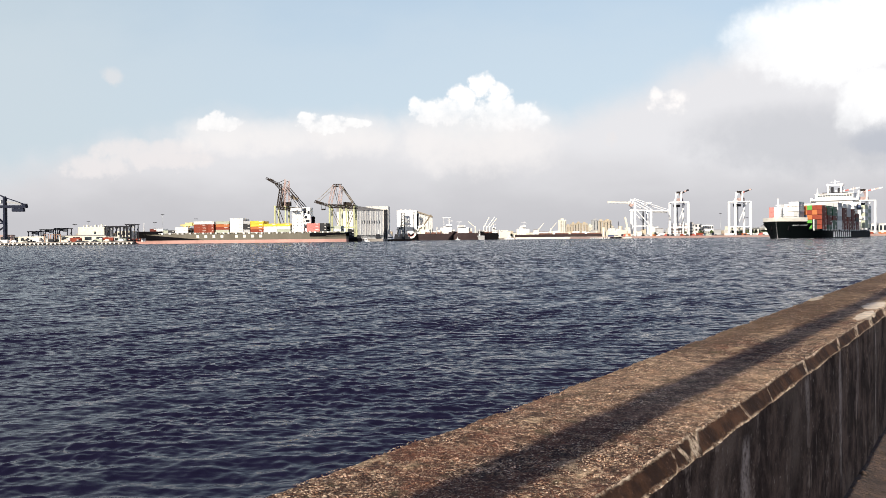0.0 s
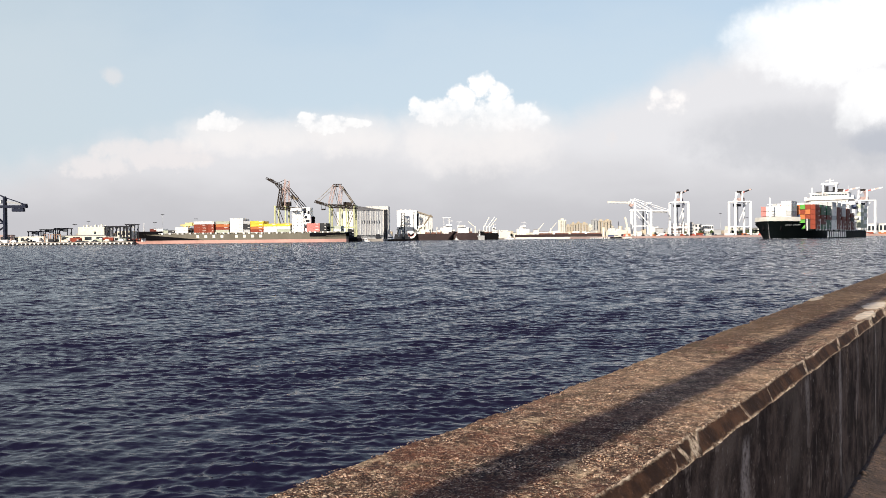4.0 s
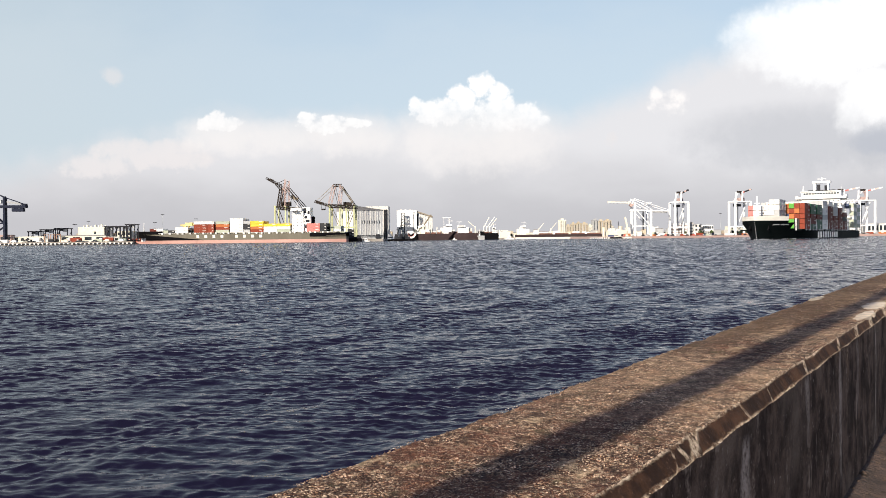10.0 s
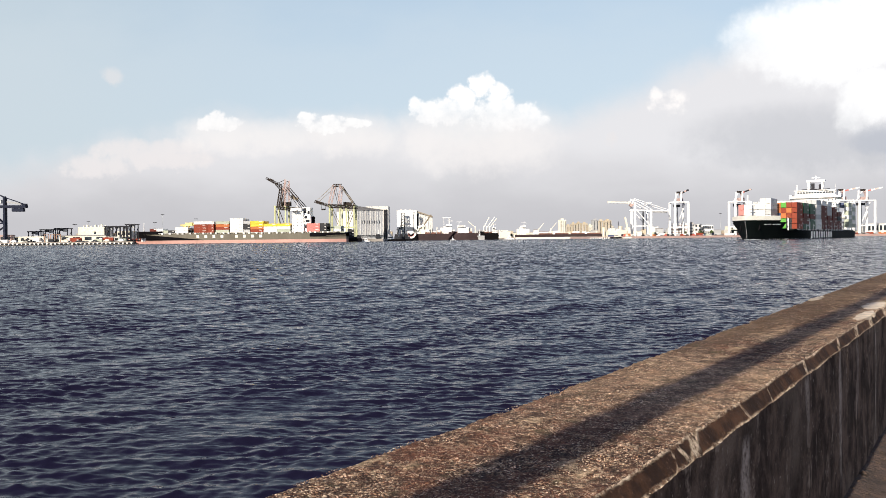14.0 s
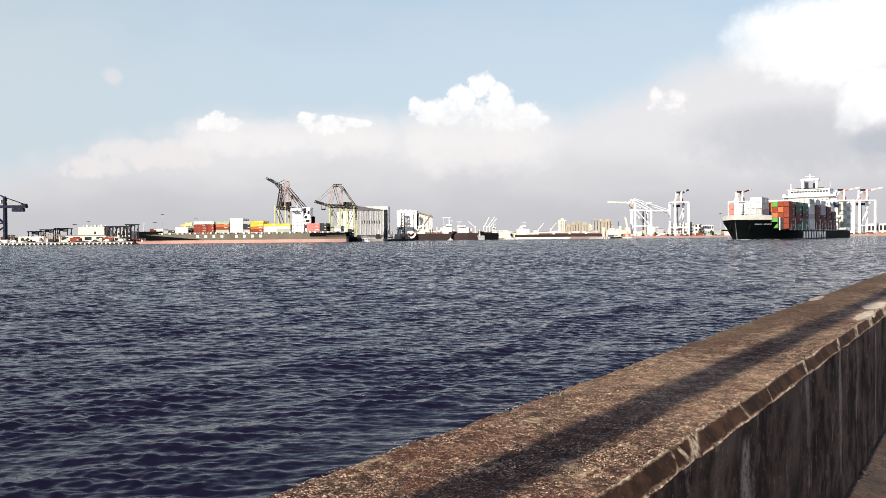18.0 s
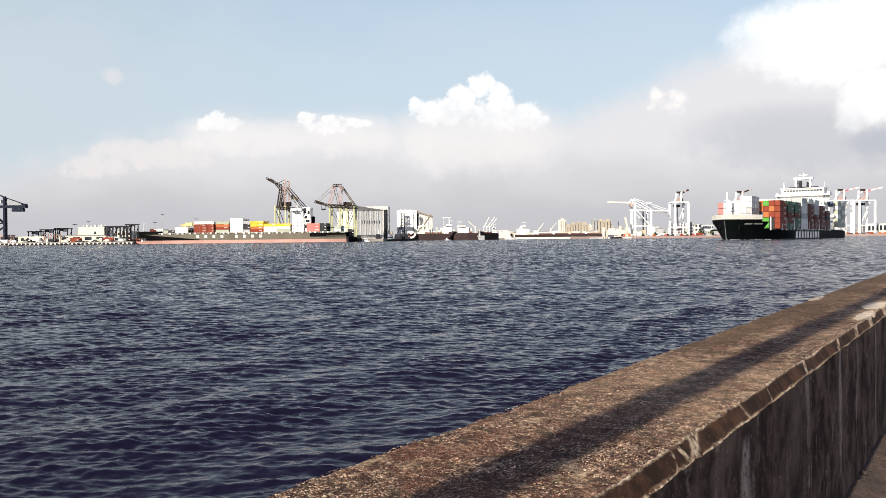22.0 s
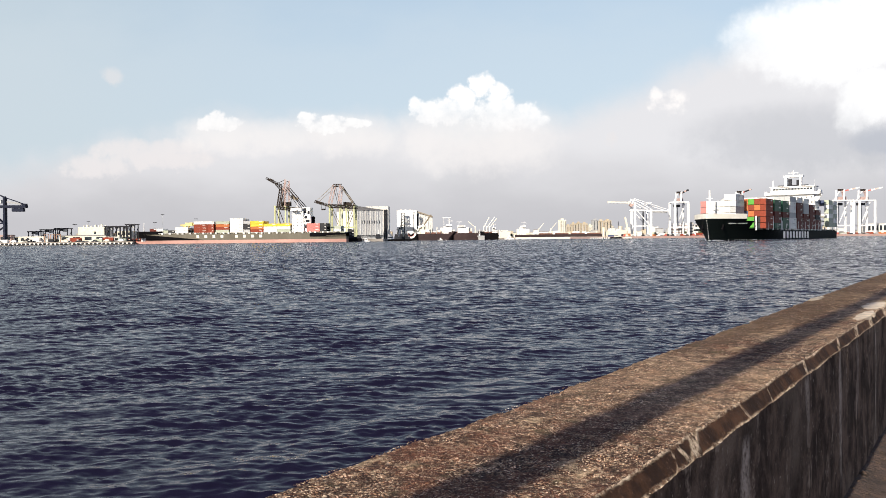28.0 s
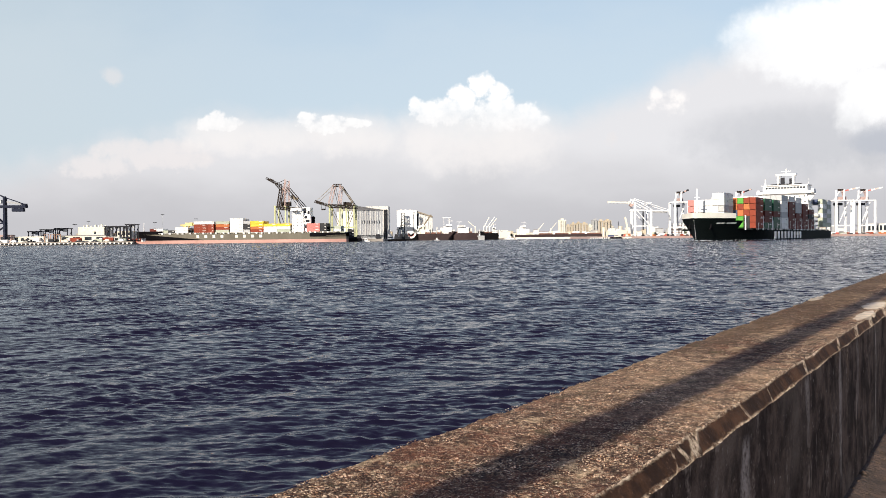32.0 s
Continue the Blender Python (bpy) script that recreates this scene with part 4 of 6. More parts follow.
    part("aerial", Solid().tube((156, -10.5, 29.8), (156, -10.5, 34), 0.10, 0.05).tube((150, 10.5, 29.8), (150, 10.5, 33.5), 0.5, 0.3), WHITE, root)
    fun = Solid().box(161.5, 164, -5, 5, 4.3, 28)
    part("funnel", fun, HULL_GREEN, root, "dark green funnel")
    lifeboat(root, 155, -15.2, 12.5)
    lifeboat(root, 155, 15.2, 12.5)
    # foremast
    fm = Solid().tube((1.5, 0, 9.1), (1.5, 0, 21.0), 0.6, 0.35, 10).beam((1.5, -1.2, 17.5), (1.5, 1.2, 17.5), 0.3)
    part("foremast", fm, WHITE, root)
    part("winch", Solid().tube((5, -3.5, 9.8), (5, 3.5, 9.8), 0.7), DARK_STEEL, root)
    # broken water at the bow and along the side
    fo = Solid()
    rf = random.Random(2)
    for i in range(90):
        s = rf.uniform(-3, 60) if i > 40 else rf.uniform(-5, 8)
        y = -half(max(s, 0), 0.2) - rf.uniform(0.0, 1.0)
        l, w = rf.uniform(0.5, 2.6), rf.uniform(0.15, 0.5)
        fo.add([(s, y, -0.1), (s + l, y - w * 0.4, -0.1), (s + l * 0.8, y - w, -0.1), (s + l * 0.4, y - w / 2, rf.uniform(0.12, 0.4))], [(0, 1, 3), (1, 2, 3), (2, 0, 3)])
    tagged(part("bow_wave", fo, FOAM, root), "thin white bow wave", kind="stuff")
    return root


ship = container_ship()


def moored_container_ship():
    L, B = 199.0, 30.0
    root = thing("container_ship", pose(-288.5, 721, 0), "half-laden grey-green container ship with faded red bottom at the quay", "ship")
    so, half = hull_solid(L, B, -1, 2.9, 5, 11.5, 40)
    part("boot_top", so, BOOT, root, "faded red bottom paint")
    so, _ = hull_solid(L, B, 2.9, 8.4, 5, 11.5, 40)
    part("hull", so, HULL_GREY, root)
    so, _ = hull_solid(L, B, 3.0, 8.3, 5.3, 11.5, 39.8, s1=70, deck=False)
    for i, (x, y, z) in enumerate(so.v):
        so.v[i] = (x, y * 1.012 + (0.05 if y > 0 else -0.05), 3.0 + (z - 3.0) * (1 - max(0.0, (x - 14) / 57)))
    part("bow_plating", so, HULL_BLACK, root, "black painted bow")
    so, _ = hull_solid(L, B, 8.4, 11.4, 5, 11.5, 40, s1=26, levels=3, stations=26)
    part("forecastle", so, HULL_BLACK, root)
    so, _ = hull_solid(L, B, 5.2, 8.6, 5, 11.5, 40, s0=166.0, levels=2, stations=20)
    for i, (x, y, z) in enumerate(so.v):
        so.v[i] = (x, y * 1.012, z)
    part("stern_plating", so, HULL_BLACK, root, "black painted stern")
    for i in range(8):
        s = 61.8 + i * 7.4 + (6 if i > 3 else 0)
        nb = Solid().box(s, s + 2.5, -B / 2 - 0.08, -B / 2 + 0.02, 4.9, 7.5)
        part("letter_bar", nb, IVORY, root, "white painted block on the hull")
    part("hatch_coaming", one_box(24, 190, -12.5, 12.5, 8.4, 9.8), HULL_GREY, root)
    rail = Solid()
    rail.beam((20, -14.8, 9.5), (192, -14.8, 9.5), 0.12)
    for i in range(43):
        rail.beam((20 + 4 * i, -14.8, 8.4), (20 + 4 * i, -14.8, 9.5), 0.12)
    part("rail", rail, WHITE, root)
    vent = Solid().box(-0.7, 0.7, -0.6, 0.6, 0, 1.5).mesh("deck_vent", WHITE)
    for i in range(26):
        part("deck_vent", vent, None, root, at=pose(30 + i * 6.1 + (i * 7 % 5) * 0.5, -13.6, 8.4))
    part("foremast", Solid().tube((8, 0, 11.4), (8, 0, 20), 0.5, 0.25).beam((8, -2, 16), (8, 2, 16), 0.3), WHITE, root)
    ropes = Solid()
    for a, b in (((-2, 2, 10.5), (-24, 17.6, 3)), ((2, 6, 10.5), (-10, 17.6, 3)), ((194, 8, 8.6), (214, 17.6, 3)), ((196, 6, 8.6), (222, 17.6, 3))):
        ropes.tube(a, b, 0.12, n=5)
    part("mooring_rope", ropes, PALE, root)
    deckhouse(root, 149, 160, 24, 8.4, 29, 7)
    part("wheelhouse", Solid().box(148, 158, -11, 11, 29, 32).box(148.5, 154, -15, 15, 29, 30), WHITE, root)
    part("bridge_window", one_box(147.9, 148.0, -10, 10, 30.2, 31.4), GLASS, root)
    casing = part("funnel_casing", Solid().box(160.4, 166, -10, 10, 8.4, 25).box(158.2, 165.5, -8, 8, 25.1, 32.5), WHITE, root, "white funnel casing with dark vents")
    for x0, x1, z0, z1 in ((160.8, 165.4, 13, 16.5), (161.5, 165.2, 18.5, 21), (160.6, 163, 22, 24.4)):
        part("vent", one_box(x0, x1, -10.12, -9.98, z0, z1), DARK_STEEL, casing)
    for x0, x1, z0, z1 in ((159.2, 162, 27, 31.6), (163, 165, 26, 29)):
        part("vent", one_box(x0, x1, -8.12, -7.98, z0, z1), DARK_STEEL, casing)
    part("funnel", one_box(166.1, 168, -4, 4, 8.4, 24), HULL_BLACK, root)
    part("mast", Solid().tube((152, 0, 32), (152, 0, 38), 0.4, 0.2).beam((152, -3, 35), (152, 3, 35), 0.3), WHITE, root)
    return root


moored = moored_container_ship()


def ship_boxes():
    """Cargo on the moored ship: each stack's start along the deck, its box length and its colours from the bottom up."""
    stacks = [(15.5, 0, ["red"]), (21.8, 0, ["white"]), (28.1, 0, ["sage"]), (34.4, 0, ["black"]), (40.8, 1, ["white", "white"]),
              (58.3, 1, ["brick", "brick", "brick", "white"]), (70.7, 0, ["brick", "brick", "brick", "white"]),
              (78.6, 1, ["sage", "brick", "orange", "sage"]), (91.8, 1, ["white", "white", "white", "white", "white"]),
              (104.2, 0, ["grey", "black", "black", "grey"]), (110.6, 1, ["brick", "orange", "yellow", "yellow"]),
              (122.9, 1, ["white", "white", "yellow"]), (135.3, 1, ["sage", "white", "yellow"]),
              (162.6, 1, ["pink", "pink", "pink"]), (175.0, 0, ["black", "black", "black"]), (188.2, 0, ["white", "sage"])]
    for s, long, cols in stacks:
        n = 5 if s < 30 else 9
        base = 11.5 if s < 26 else 9.8
        for row in range(n):
            for t, c in enumerate(cols):
                if row in (0, n - 1) or t >= len(cols) - 1:
                    thing("shipping_container", pose(-288.5 + s, 721 - 1.25 * (n - 1) + row * 2.5, base + t * 2.62),
                          c.replace("sage", "pale green").replace("brick", "brick-red") + " steel shipping container stowed on the moored ship's deck", "container",
                          "containers on the moored ship", mesh=(BOXES if long else SHORT)[c])
    jib = Solid().tube((50, 0, 9.8), (50, 0, 17.0), 1.1).beam((51, 0, 17.4), (43, -3, 17.0), 1.6).box(47.5, 54, -2.2, 2.2, 16.4, 19.6).beam((52, 0, 18.6), (60, -2, 16.2), 1.2).box(45, 48, -2, 1, 14.6, 16.4)
    part("deck_crane", jib, PALE_YELLOW, moored, "weathered yellow deck crane")


ship_boxes()


# ---- port cranes ----
def truss(a, b, w, h, bays):
    """A lattice girder from a to b: four chords and crossed lacing."""
    a, b = Vector(a), Vector(b)
    q = (b - a).to_track_quat("Z", "Y")
    sx, sy = q @ Vector((w / 2, 0, 0)), q @ Vector((0, h / 2, 0))
    so = Solid()
    cs = [(-1, -1), (1, -1), (1, 1), (-1, 1)]
    for i, j in cs:
        so.beam(a + sx * i + sy * j, b + sx * i + sy * j, w * 0.2)
    for k in range(bays):
        p, r = a.lerp(b, k / bays), a.lerp(b, (k + 1) / bays)
        for m in range(4):
            (i, j), (i2, j2) = cs[m], cs[(m + 1) % 4]
            so.beam(p + sx * i + sy * j, r + sx * i2 + sy * j2, w * 0.13)
            so.beam(p + sx * i + sy * j, p + sx * i2 + sy * j2, w * 0.13)
    return so


def crane_from(name, m, label, bars, depth, category="crane", group=""):
    """A gantry crane from its side frame: each bar (part, from, to, thickness, paint) lies in the frame's plane; bars of kind 2 stand in both
    side planes, kind 1 in the middle."""
    root = thing(name, m, label, category, group)
    for pname, a, b, w, ma, planes in bars:
        for y in ((0.0, depth) if planes == 2 else (depth / 2,)):
            if pname in ("boom", "mast", "girder") and ma in (BROWN_STEEL, PINK_STEEL, TAN_STEEL):
                part(pname, truss((a[0], y, a[1]), (b[0], y, b[1]), w * 1.15, w * 1.15, max(3, int((Vector(b) - Vector(a)).length / (w * 1.4)))), ma, root)
            else:
                part(pname, Solid().beam((a[0], y, a[1]), (b[0], y, b[1]), w, w * 0.8), ma, root)
    xs = sorted({bar[1][0] for bar in bars if bar[0] == "leg"})
    top = max(bar[2][1] for bar in bars if bar[0] == "leg")
    ma = next(bar[4] for bar in bars if bar[0] == "leg")
    for x in xs:
        part("cross_beam", Solid().beam((x, 0, top), (x, depth, top), 1.6), ma, root)
        part("sill_beam", Solid().beam((x, 0, 2.2), (x, depth, 2.2), 1.4), ma, root)
        for y in (0, depth):
            bg = Solid().box(x - 2.2, x + 2.2, y - 0.6, y + 0.6, 0.5, 1.6)
            for k in (-1.6, -0.6, 0.6, 1.6):
                bg.tube((x + k, y - 0.4, 0.4), (x + k, y + 0.4, 0.4), 0.4)
            part("bogie", bg, DARK_STEEL, root)
    return root


def W(x0):
    """Shift a list of bars in x."""
    return lambda bars: [(n, (a[0] - x0, a[1]), (b[0] - x0, b[1]), w, ma, p) for n, a, b, w, ma, p in bars]


Y, Bn = YELLOW_STEEL, BROWN_STEEL
crane_from("gantry_crane", pose(-160, 752, LAND_Z), "yellow-legged port crane with its brown boom raised", W(-160)([
    ("leg", (-164.6, 0), (-164.0, 33), 1.7, Y, 2), ("leg", (-154.6, 0), (-153.6, 33), 1.7, Y, 2),
    ("brace", (-163.5, 30), (-155, 6), 0.7, Bn, 2), ("portal_beam", (-164.5, 11), (-154.2, 11), 1.2, Y, 2),
    ("girder", (-162, 31.5), (-133, 30.0), 2.2, Bn, 2), ("boom", (-161, 33), (-158.2, 50), 2.0, Bn, 2), ("boom", (-158.2, 50), (-163, 55.5), 1.8, Bn, 2),
    ("boom", (-163, 55.5), (-172.5, 61), 1.6, Bn, 2), ("boom_tip", (-173, 60.2), (-167, 59), 2.0, Bn, 1), ("mast", (-154, 33), (-153.6, 59.5), 1.1, PINK_STEEL, 2),
    ("mast", (-160.5, 33), (-154.2, 56), 0.9, PINK_STEEL, 2), ("stay", (-152.6, 52), (-134, 30), 0.9, Bn, 2), ("stay", (-153.6, 50), (-140, 31), 0.6, Bn, 2),
    ("stay", (-153.8, 59), (-163, 55), 0.5, Bn, 2), ("machinery_house", (-160, 35.5), (-150, 35.5), 5.0, Bn, 1), ("machinery_house", (-150, 43), (-143, 40), 3.4, TAN_STEEL, 1),
    ("machinery_house", (-142, 31), (-134, 30), 3.2, Bn, 1), ("ladder", (-152, 33), (-148, 45), 0.5, Bn, 1)]), 17)
crane_from("gantry_crane", pose(-98, 752, LAND_Z), "yellow-legged port crane with its brown boom lowered over the ship", W(-98)([
    ("leg", (-111, 0), (-110.5, 33), 1.9, Y, 2), ("leg", (-101, 0), (-100.5, 31), 1.6, Y, 2), ("leg", (-94, 0), (-94.5, 31), 1.6, Y, 2), ("leg", (-86, 0), (-87, 33), 1.9, Y, 2),
    ("portal_beam", (-111, 12), (-86, 12), 1.4, Y, 2), ("brace", (-110, 31), (-101.5, 12), 0.7, TAN_STEEL, 2), ("brace", (-87, 31), (-95, 12), 0.7, TAN_STEEL, 2),
    ("girder", (-112, 33.2), (-85, 32.0), 2.3, Bn, 2), ("boom", (-125, 37.5), (-111, 33.2), 2.0, Bn, 2), ("boom_tip", (-125, 37.6), (-119, 36), 2.6, Bn, 1),
    ("mast", (-112, 33), (-107, 53.5), 1.0, PINK_STEEL, 2), ("mast", (-102, 33), (-100, 53.5), 1.0, PINK_STEEL, 2), ("mast", (-107.5, 53.5), (-99.5, 53.5), 2.2, Bn, 1),
    ("stay", (-100, 53), (-86.5, 33), 0.8, TAN_STEEL, 2), ("stay", (-99.5, 53), (-86, 33), 0.5, Bn, 2), ("stay", (-107, 53), (-124, 37.6), 0.5, TAN_STEEL, 2),
    ("stay", (-107, 53), (-102, 33), 0.5, Bn, 2), ("machinery_house", (-98, 35.5), (-90, 35), 4.0, Bn, 1), ("trolley", (-120, 30), (-116, 30), 1.6, Bn, 1),
    ("hoist_rope", (-120, 30.5), (-120, 36), 0.25, Bn, 1), ("hoist_rope", (-116, 30.5), (-116, 35), 0.25, Bn, 1)]), 17)
Bl = BLUE_STEEL
crane_from("gantry_crane", pose(-341.8, 606, LAND_Z), "navy blue ship-to-shore crane on the container terminal", W(-337)([
    ("leg", (-341.2, 0), (-341, 36), 1.8, Bl, 2), ("leg", (-362, 0), (-362, 36), 1.8, Bl, 2), ("portal_beam", (-362, 15.5), (-341, 15.5), 1.4, Bl, 2),
    ("brace", (-342, 15.8), (-358, 29), 0.9, Bl, 2), ("brace", (-342, 12.5), (-358, 3), 0.8, Bl, 2), ("girder", (-398, 29.0), (-324, 28.6), 2.6, Bl, 2),
    ("machinery_house", (-335, 26), (-326, 26), 3.4, Bl, 1), ("boom_tip", (-327, 30.2), (-323.6, 30.2), 1.8, Bl, 1),
    ("stay", (-341, 36), (-362, 45), 0.8, Bl, 2), ("stay", (-341, 36), (-324.5, 30), 0.5, Bl, 2), ("boom_housing", (-339, 32.4), (-328, 30.6), 1.8, GREY, 1),
    ("machinery_house", (-352, 32.6), (-343.5, 32.6), 3.4, WHITE, 1), ("trolley", (-333, 27), (-331, 27), 1.2, Bl, 1), ("mast", (-362, 36), (-362, 45), 1.4, Bl, 2)]), 2.0)
Wh = WHITE_STEEL
crane_from("gantry_crane", pose(247, 958, LAND_Z), "white ship-to-shore crane with its pale boom lowered level", W(247)([
    ("leg", (240, 0), (240, 42), 2.4, Wh, 2), ("leg", (260, 0), (260, 34), 2.4, Wh, 2), ("portal_beam", (240, 13), (260, 13), 1.6, Wh, 2),
    ("brace", (259, 13), (242, 33), 1.2, Wh, 2), ("girder", (237, 33), (283, 31.5), 1.8, Wh, 2), ("boom", (208, 43.5), (237, 42.6), 2.6, CREAM, 1),
    ("mast", (236, 41), (240, 47.5), 1.6, Wh, 2), ("stay", (240, 47), (283, 32.5), 0.8, Wh, 2), ("stay", (240, 46), (262, 33), 0.8, Wh, 2), ("stay", (239, 43), (256, 34), 0.8, Wh, 2),
    ("machinery_house", (262, 31.5), (282, 30.5), 3.2, GREY, 1), ("stair_tower", (252.5, 8), (252.5, 33), 1.4, DARK_STEEL, 1), ("machinery_house", (236, 38), (240, 42), 4.5, PINK_STEEL, 1)]), 18)


def front_crane(x, y, width, lean, label, top=57.0, paints=(PINK_STEEL, RED_STEEL, WHITE_STEEL, PINK_STEEL, WHITE_STEEL)):
    """A white ship-to-shore crane seen end on: two portals one behind the other, the red and white boom above them."""
    w = width / 2
    root = crane_from("gantry_crane", pose(x, y, LAND_Z, 0, 0, 7), label, [
        ("leg", (-w, 0), (-w, 42.5), 2.2, Wh, 2), ("leg", (w, 0), (w, 42.5), 2.2, Wh, 2), ("portal_beam", (-w, 42.5), (w, 42.5), 1.8, Wh, 2),
        ("portal_beam", (-w, 11), (w, 11), 2.0, Wh, 2), ("brace", (-w * 0.35, 11), (w * 0.9, 41), 0.9, Wh, 1), ("stair_tower", (-w * 0.7, 4), (-w * 0.7, 40), 1.1, GREY, 1),
        ("machinery_house", (-w * 0.8, 38), (w * 0.1, 38), 4.0, DARK_STEEL, 1), ("girder", (-w * 0.25, 12), (-w * 0.25, 36), 1.0, GREY, 1),
        ("mast", (-w * 0.8, 43), (-w * 0.1, 55), 1.1, Wh, 1), ("mast", (w * 0.55, 43), (w * 0.1, 55), 1.3, PINK_STEEL, 1), ("mast", (-w * 0.1, 43), (-w * 0.05, top - 2), 1.6, Wh, 2),
        ("machinery_house", (-w * 0.2, 45), (w * 0.5, 45), 6.0, PINK_STEEL, 1), ("mast_head", (-w * 0.3, top - 2), (w * 0.25, top - 2), 2.6, BROWN_STEEL, 1)], 16)
    for i in range(5):
        a, b = i / 5, (i + 1) / 5
        p = lambda t: (w * 0.1 + lean * t, 8 - 10 * t, top - 4 + 4.5 * t)
        part("boom_section", Solid().beam(p(a), p(b), 2.0, 1.6), paints[i], root)
    return root


front_crane(299, 960, 17.5, 7, "white ship-to-shore crane with its dark boom folded", paints=(DARK_STEEL, PINK_STEEL, DARK_STEEL, PINK_STEEL, DARK_STEEL))
front_crane(375.5, 960, 20, 9, "white ship-to-shore crane with its dark and red boom folded", paints=(DARK_STEEL, RED_STEEL, DARK_STEEL, DARK_STEEL, PINK_STEEL))
front_crane(503, 960, 23, 17, "white ship-to-shore crane with raised red and white boom beside its twin", 58)
front_crane(534.5, 966, 21, 18, "white ship-to-shore crane with raised red and white boom beside its twin", 58)


# ---- left terminal ----
def fenders():
    proto_w = one_box(-1.0, 1.0, -0.5, 0.1, 0.0, 1.1).mesh("fender", WHITE)
    proto_b = Solid().tube((-1.0, -0.35, 0.5), (1.0, -0.35, 0.5), 0.55).mesh("fender", RUBBER)
    rf = random.Random(11)
    for i in range(40):
        x = -372 + i * 3.3
        for me, d, lab in ((proto_w, 0, "white painted fender panel on the quay wall"), (proto_b, 1.65, "black rubber fender roll on the quay wall")):
            thing("fender", pose(x + d, 599.45, 0.5 + rf.uniform(-0.1, 0.2)), lab, "fender", "fenders along the quay", mesh=me)


fenders()


def yard_crane(m, width, height, label):
    root = thing("yard_crane", m, label, "crane", "container yard cranes")
    for x in (0, width):
        for y in (0, 7):
            part("leg", Solid().beam((x, y, 0.8), (x, y, height), 0.6), DARK_STEEL, root)
        part("brace", Solid().beam((x, 0, 2), (x, 7, height - 2), 0.3), DARK_STEEL, root)
        part("sill_beam", Solid().beam((x, -2, 1.2), (x, 9, 1.2), 0.8), DARK_STEEL, root)
        for y in (-1.5, 0.5, 6.5, 8.5):
            part("tyre", Solid().tube((x - 0.25, y, 0.7), (x + 0.25, y, 0.7), 0.7, n=10), RUBBER, root)
    for y in (0, 7):
        part("girder", Solid().beam((-1, y, height), (width + 1, y, height), 0.85), DARK_STEEL, root)
    part("trolley", one_box(width * 0.3, width * 0.55, 0, 7, height - 1.9, height - 0.5), DARK_STEEL, root)
    part("cab", one_box(width * 0.6, width * 0.6 + 2, 1, 3, height - 2.6, height - 0.6), GREY, root)


for x, y, w, h in ((-345.5, 640, 8.6, 9.2), (-333, 636, 10.4, 10.6), (-320, 634, 10.0, 11.4), (-273.5, 622, 6, 12.4), (-266, 619, 5.6, 12.4), (-258.2, 615, 5.6, 12.4), (-251, 609, 6.5, 13.6)):
    yard_crane(pose(x, y, LAND_Z), w, h, "dark steel container yard gantry on rubber tyres")


def plain_building(m, w, d, h, material, label, floors=0, bays=0, roof_h=0.5, category="building", group=""):
    root = thing("building", m, label, category, group)
    part("wall", one_box(-w / 2, w / 2, 0, d, 0, h), material, root)
    part("roof", one_box(-w / 2 - 0.2, w / 2 + 0.2, -0.2, d + 0.2, h, h + roof_h), ROOF if roof_h > 0.6 else material, root)
    if floors:
        me = one_box(-w / bays * 0.3, w / bays * 0.3, -0.07, 0.05, 0, h / floors * 0.5).mesh("window", GLASS)
        for i in range(floors):
            for j in range(bays):
                part("window", me, None, root, at=pose(-w / 2 + (j + 0.5) * w / bays, 0, (i + 0.35) * h / floors))
    return root


office = plain_building(pose(-285.5, 624, LAND_Z), 21.6, 14, 11.6, CREAM, "cream terminal office with water tanks on its flat roof")
for x, r, h in ((-8, 0.7, 1.6), (-5.2, 0.9, 1.9), (-2, 0.6, 1.2), (1.4, 0.9, 1.9), (4.2, 0.7, 1.5), (6.6, 0.9, 2.4), (9.6, 0.6, 1.8)):
    part("water_tank", Solid().tube((x, 4, 12.1), (x, 4, 12.1 + h), r, n=10), PALE if r < 0.8 else CREAM, office)
part("window", one_box(2, 3.6, -0.06, 0.05, 6.5, 8.6), GLASS, office)
part("drain_pipe", Solid().tube((10.4, -0.15, 0), (10.4, -0.15, 11.6), 0.12), DARK_STEEL, office)
plain_building(pose(-270, 650, LAND_Z), 12, 12, 8.5, CREAM, "cream low annexe of the terminal office", 2, 3)
plain_building(pose(-287.5, 612, LAND_Z), 37, 6, 4.9, CREAM, "long low cream quayside shed under a dark roof edge", 1, 4, 0.7)
plain_building(pose(-331, 613, LAND_Z), 24, 6, 4.4, CREAM, "long low cream quayside hut", 1, 5)
plain_building(pose(-262, 611, LAND_Z), 9, 5, 3.6, PALE, "small pale hut under the yard cranes", 1, 2)
plain_building(pose(-350, 614, LAND_Z), 9, 6, 6.0, PINK_STEEL, "faded pink quayside hut beside the crane", 1, 3)
plain_building(pose(-322, 610, LAND_Z), 18, 6, 2.6, PALE, "low pale quayside hut")
plain_building(pose(-300, 660, LAND_Z), 30, 14, 7.0, BEIGE, "beige store behind the yard cranes")


def stacking_frame(m):
    root = thing("stacking_frame", m, "rusty orange steel stacking frame on the quay apron", "frame", "orange frames on the quay")
    for x in (0, 3.2):
        part("post", Solid().beam((x, 0, 0), (x, 0, 6.6), 0.35), RUST_STEEL, root)
    part("beam", Solid().beam((-0.3, 0, 6.2), (3.5, 0, 6.2), 0.35), RUST_STEEL, root)


for x in (-316.5, -311.5, -306.8):
    stacking_frame(pose(x, 609.5, LAND_Z))


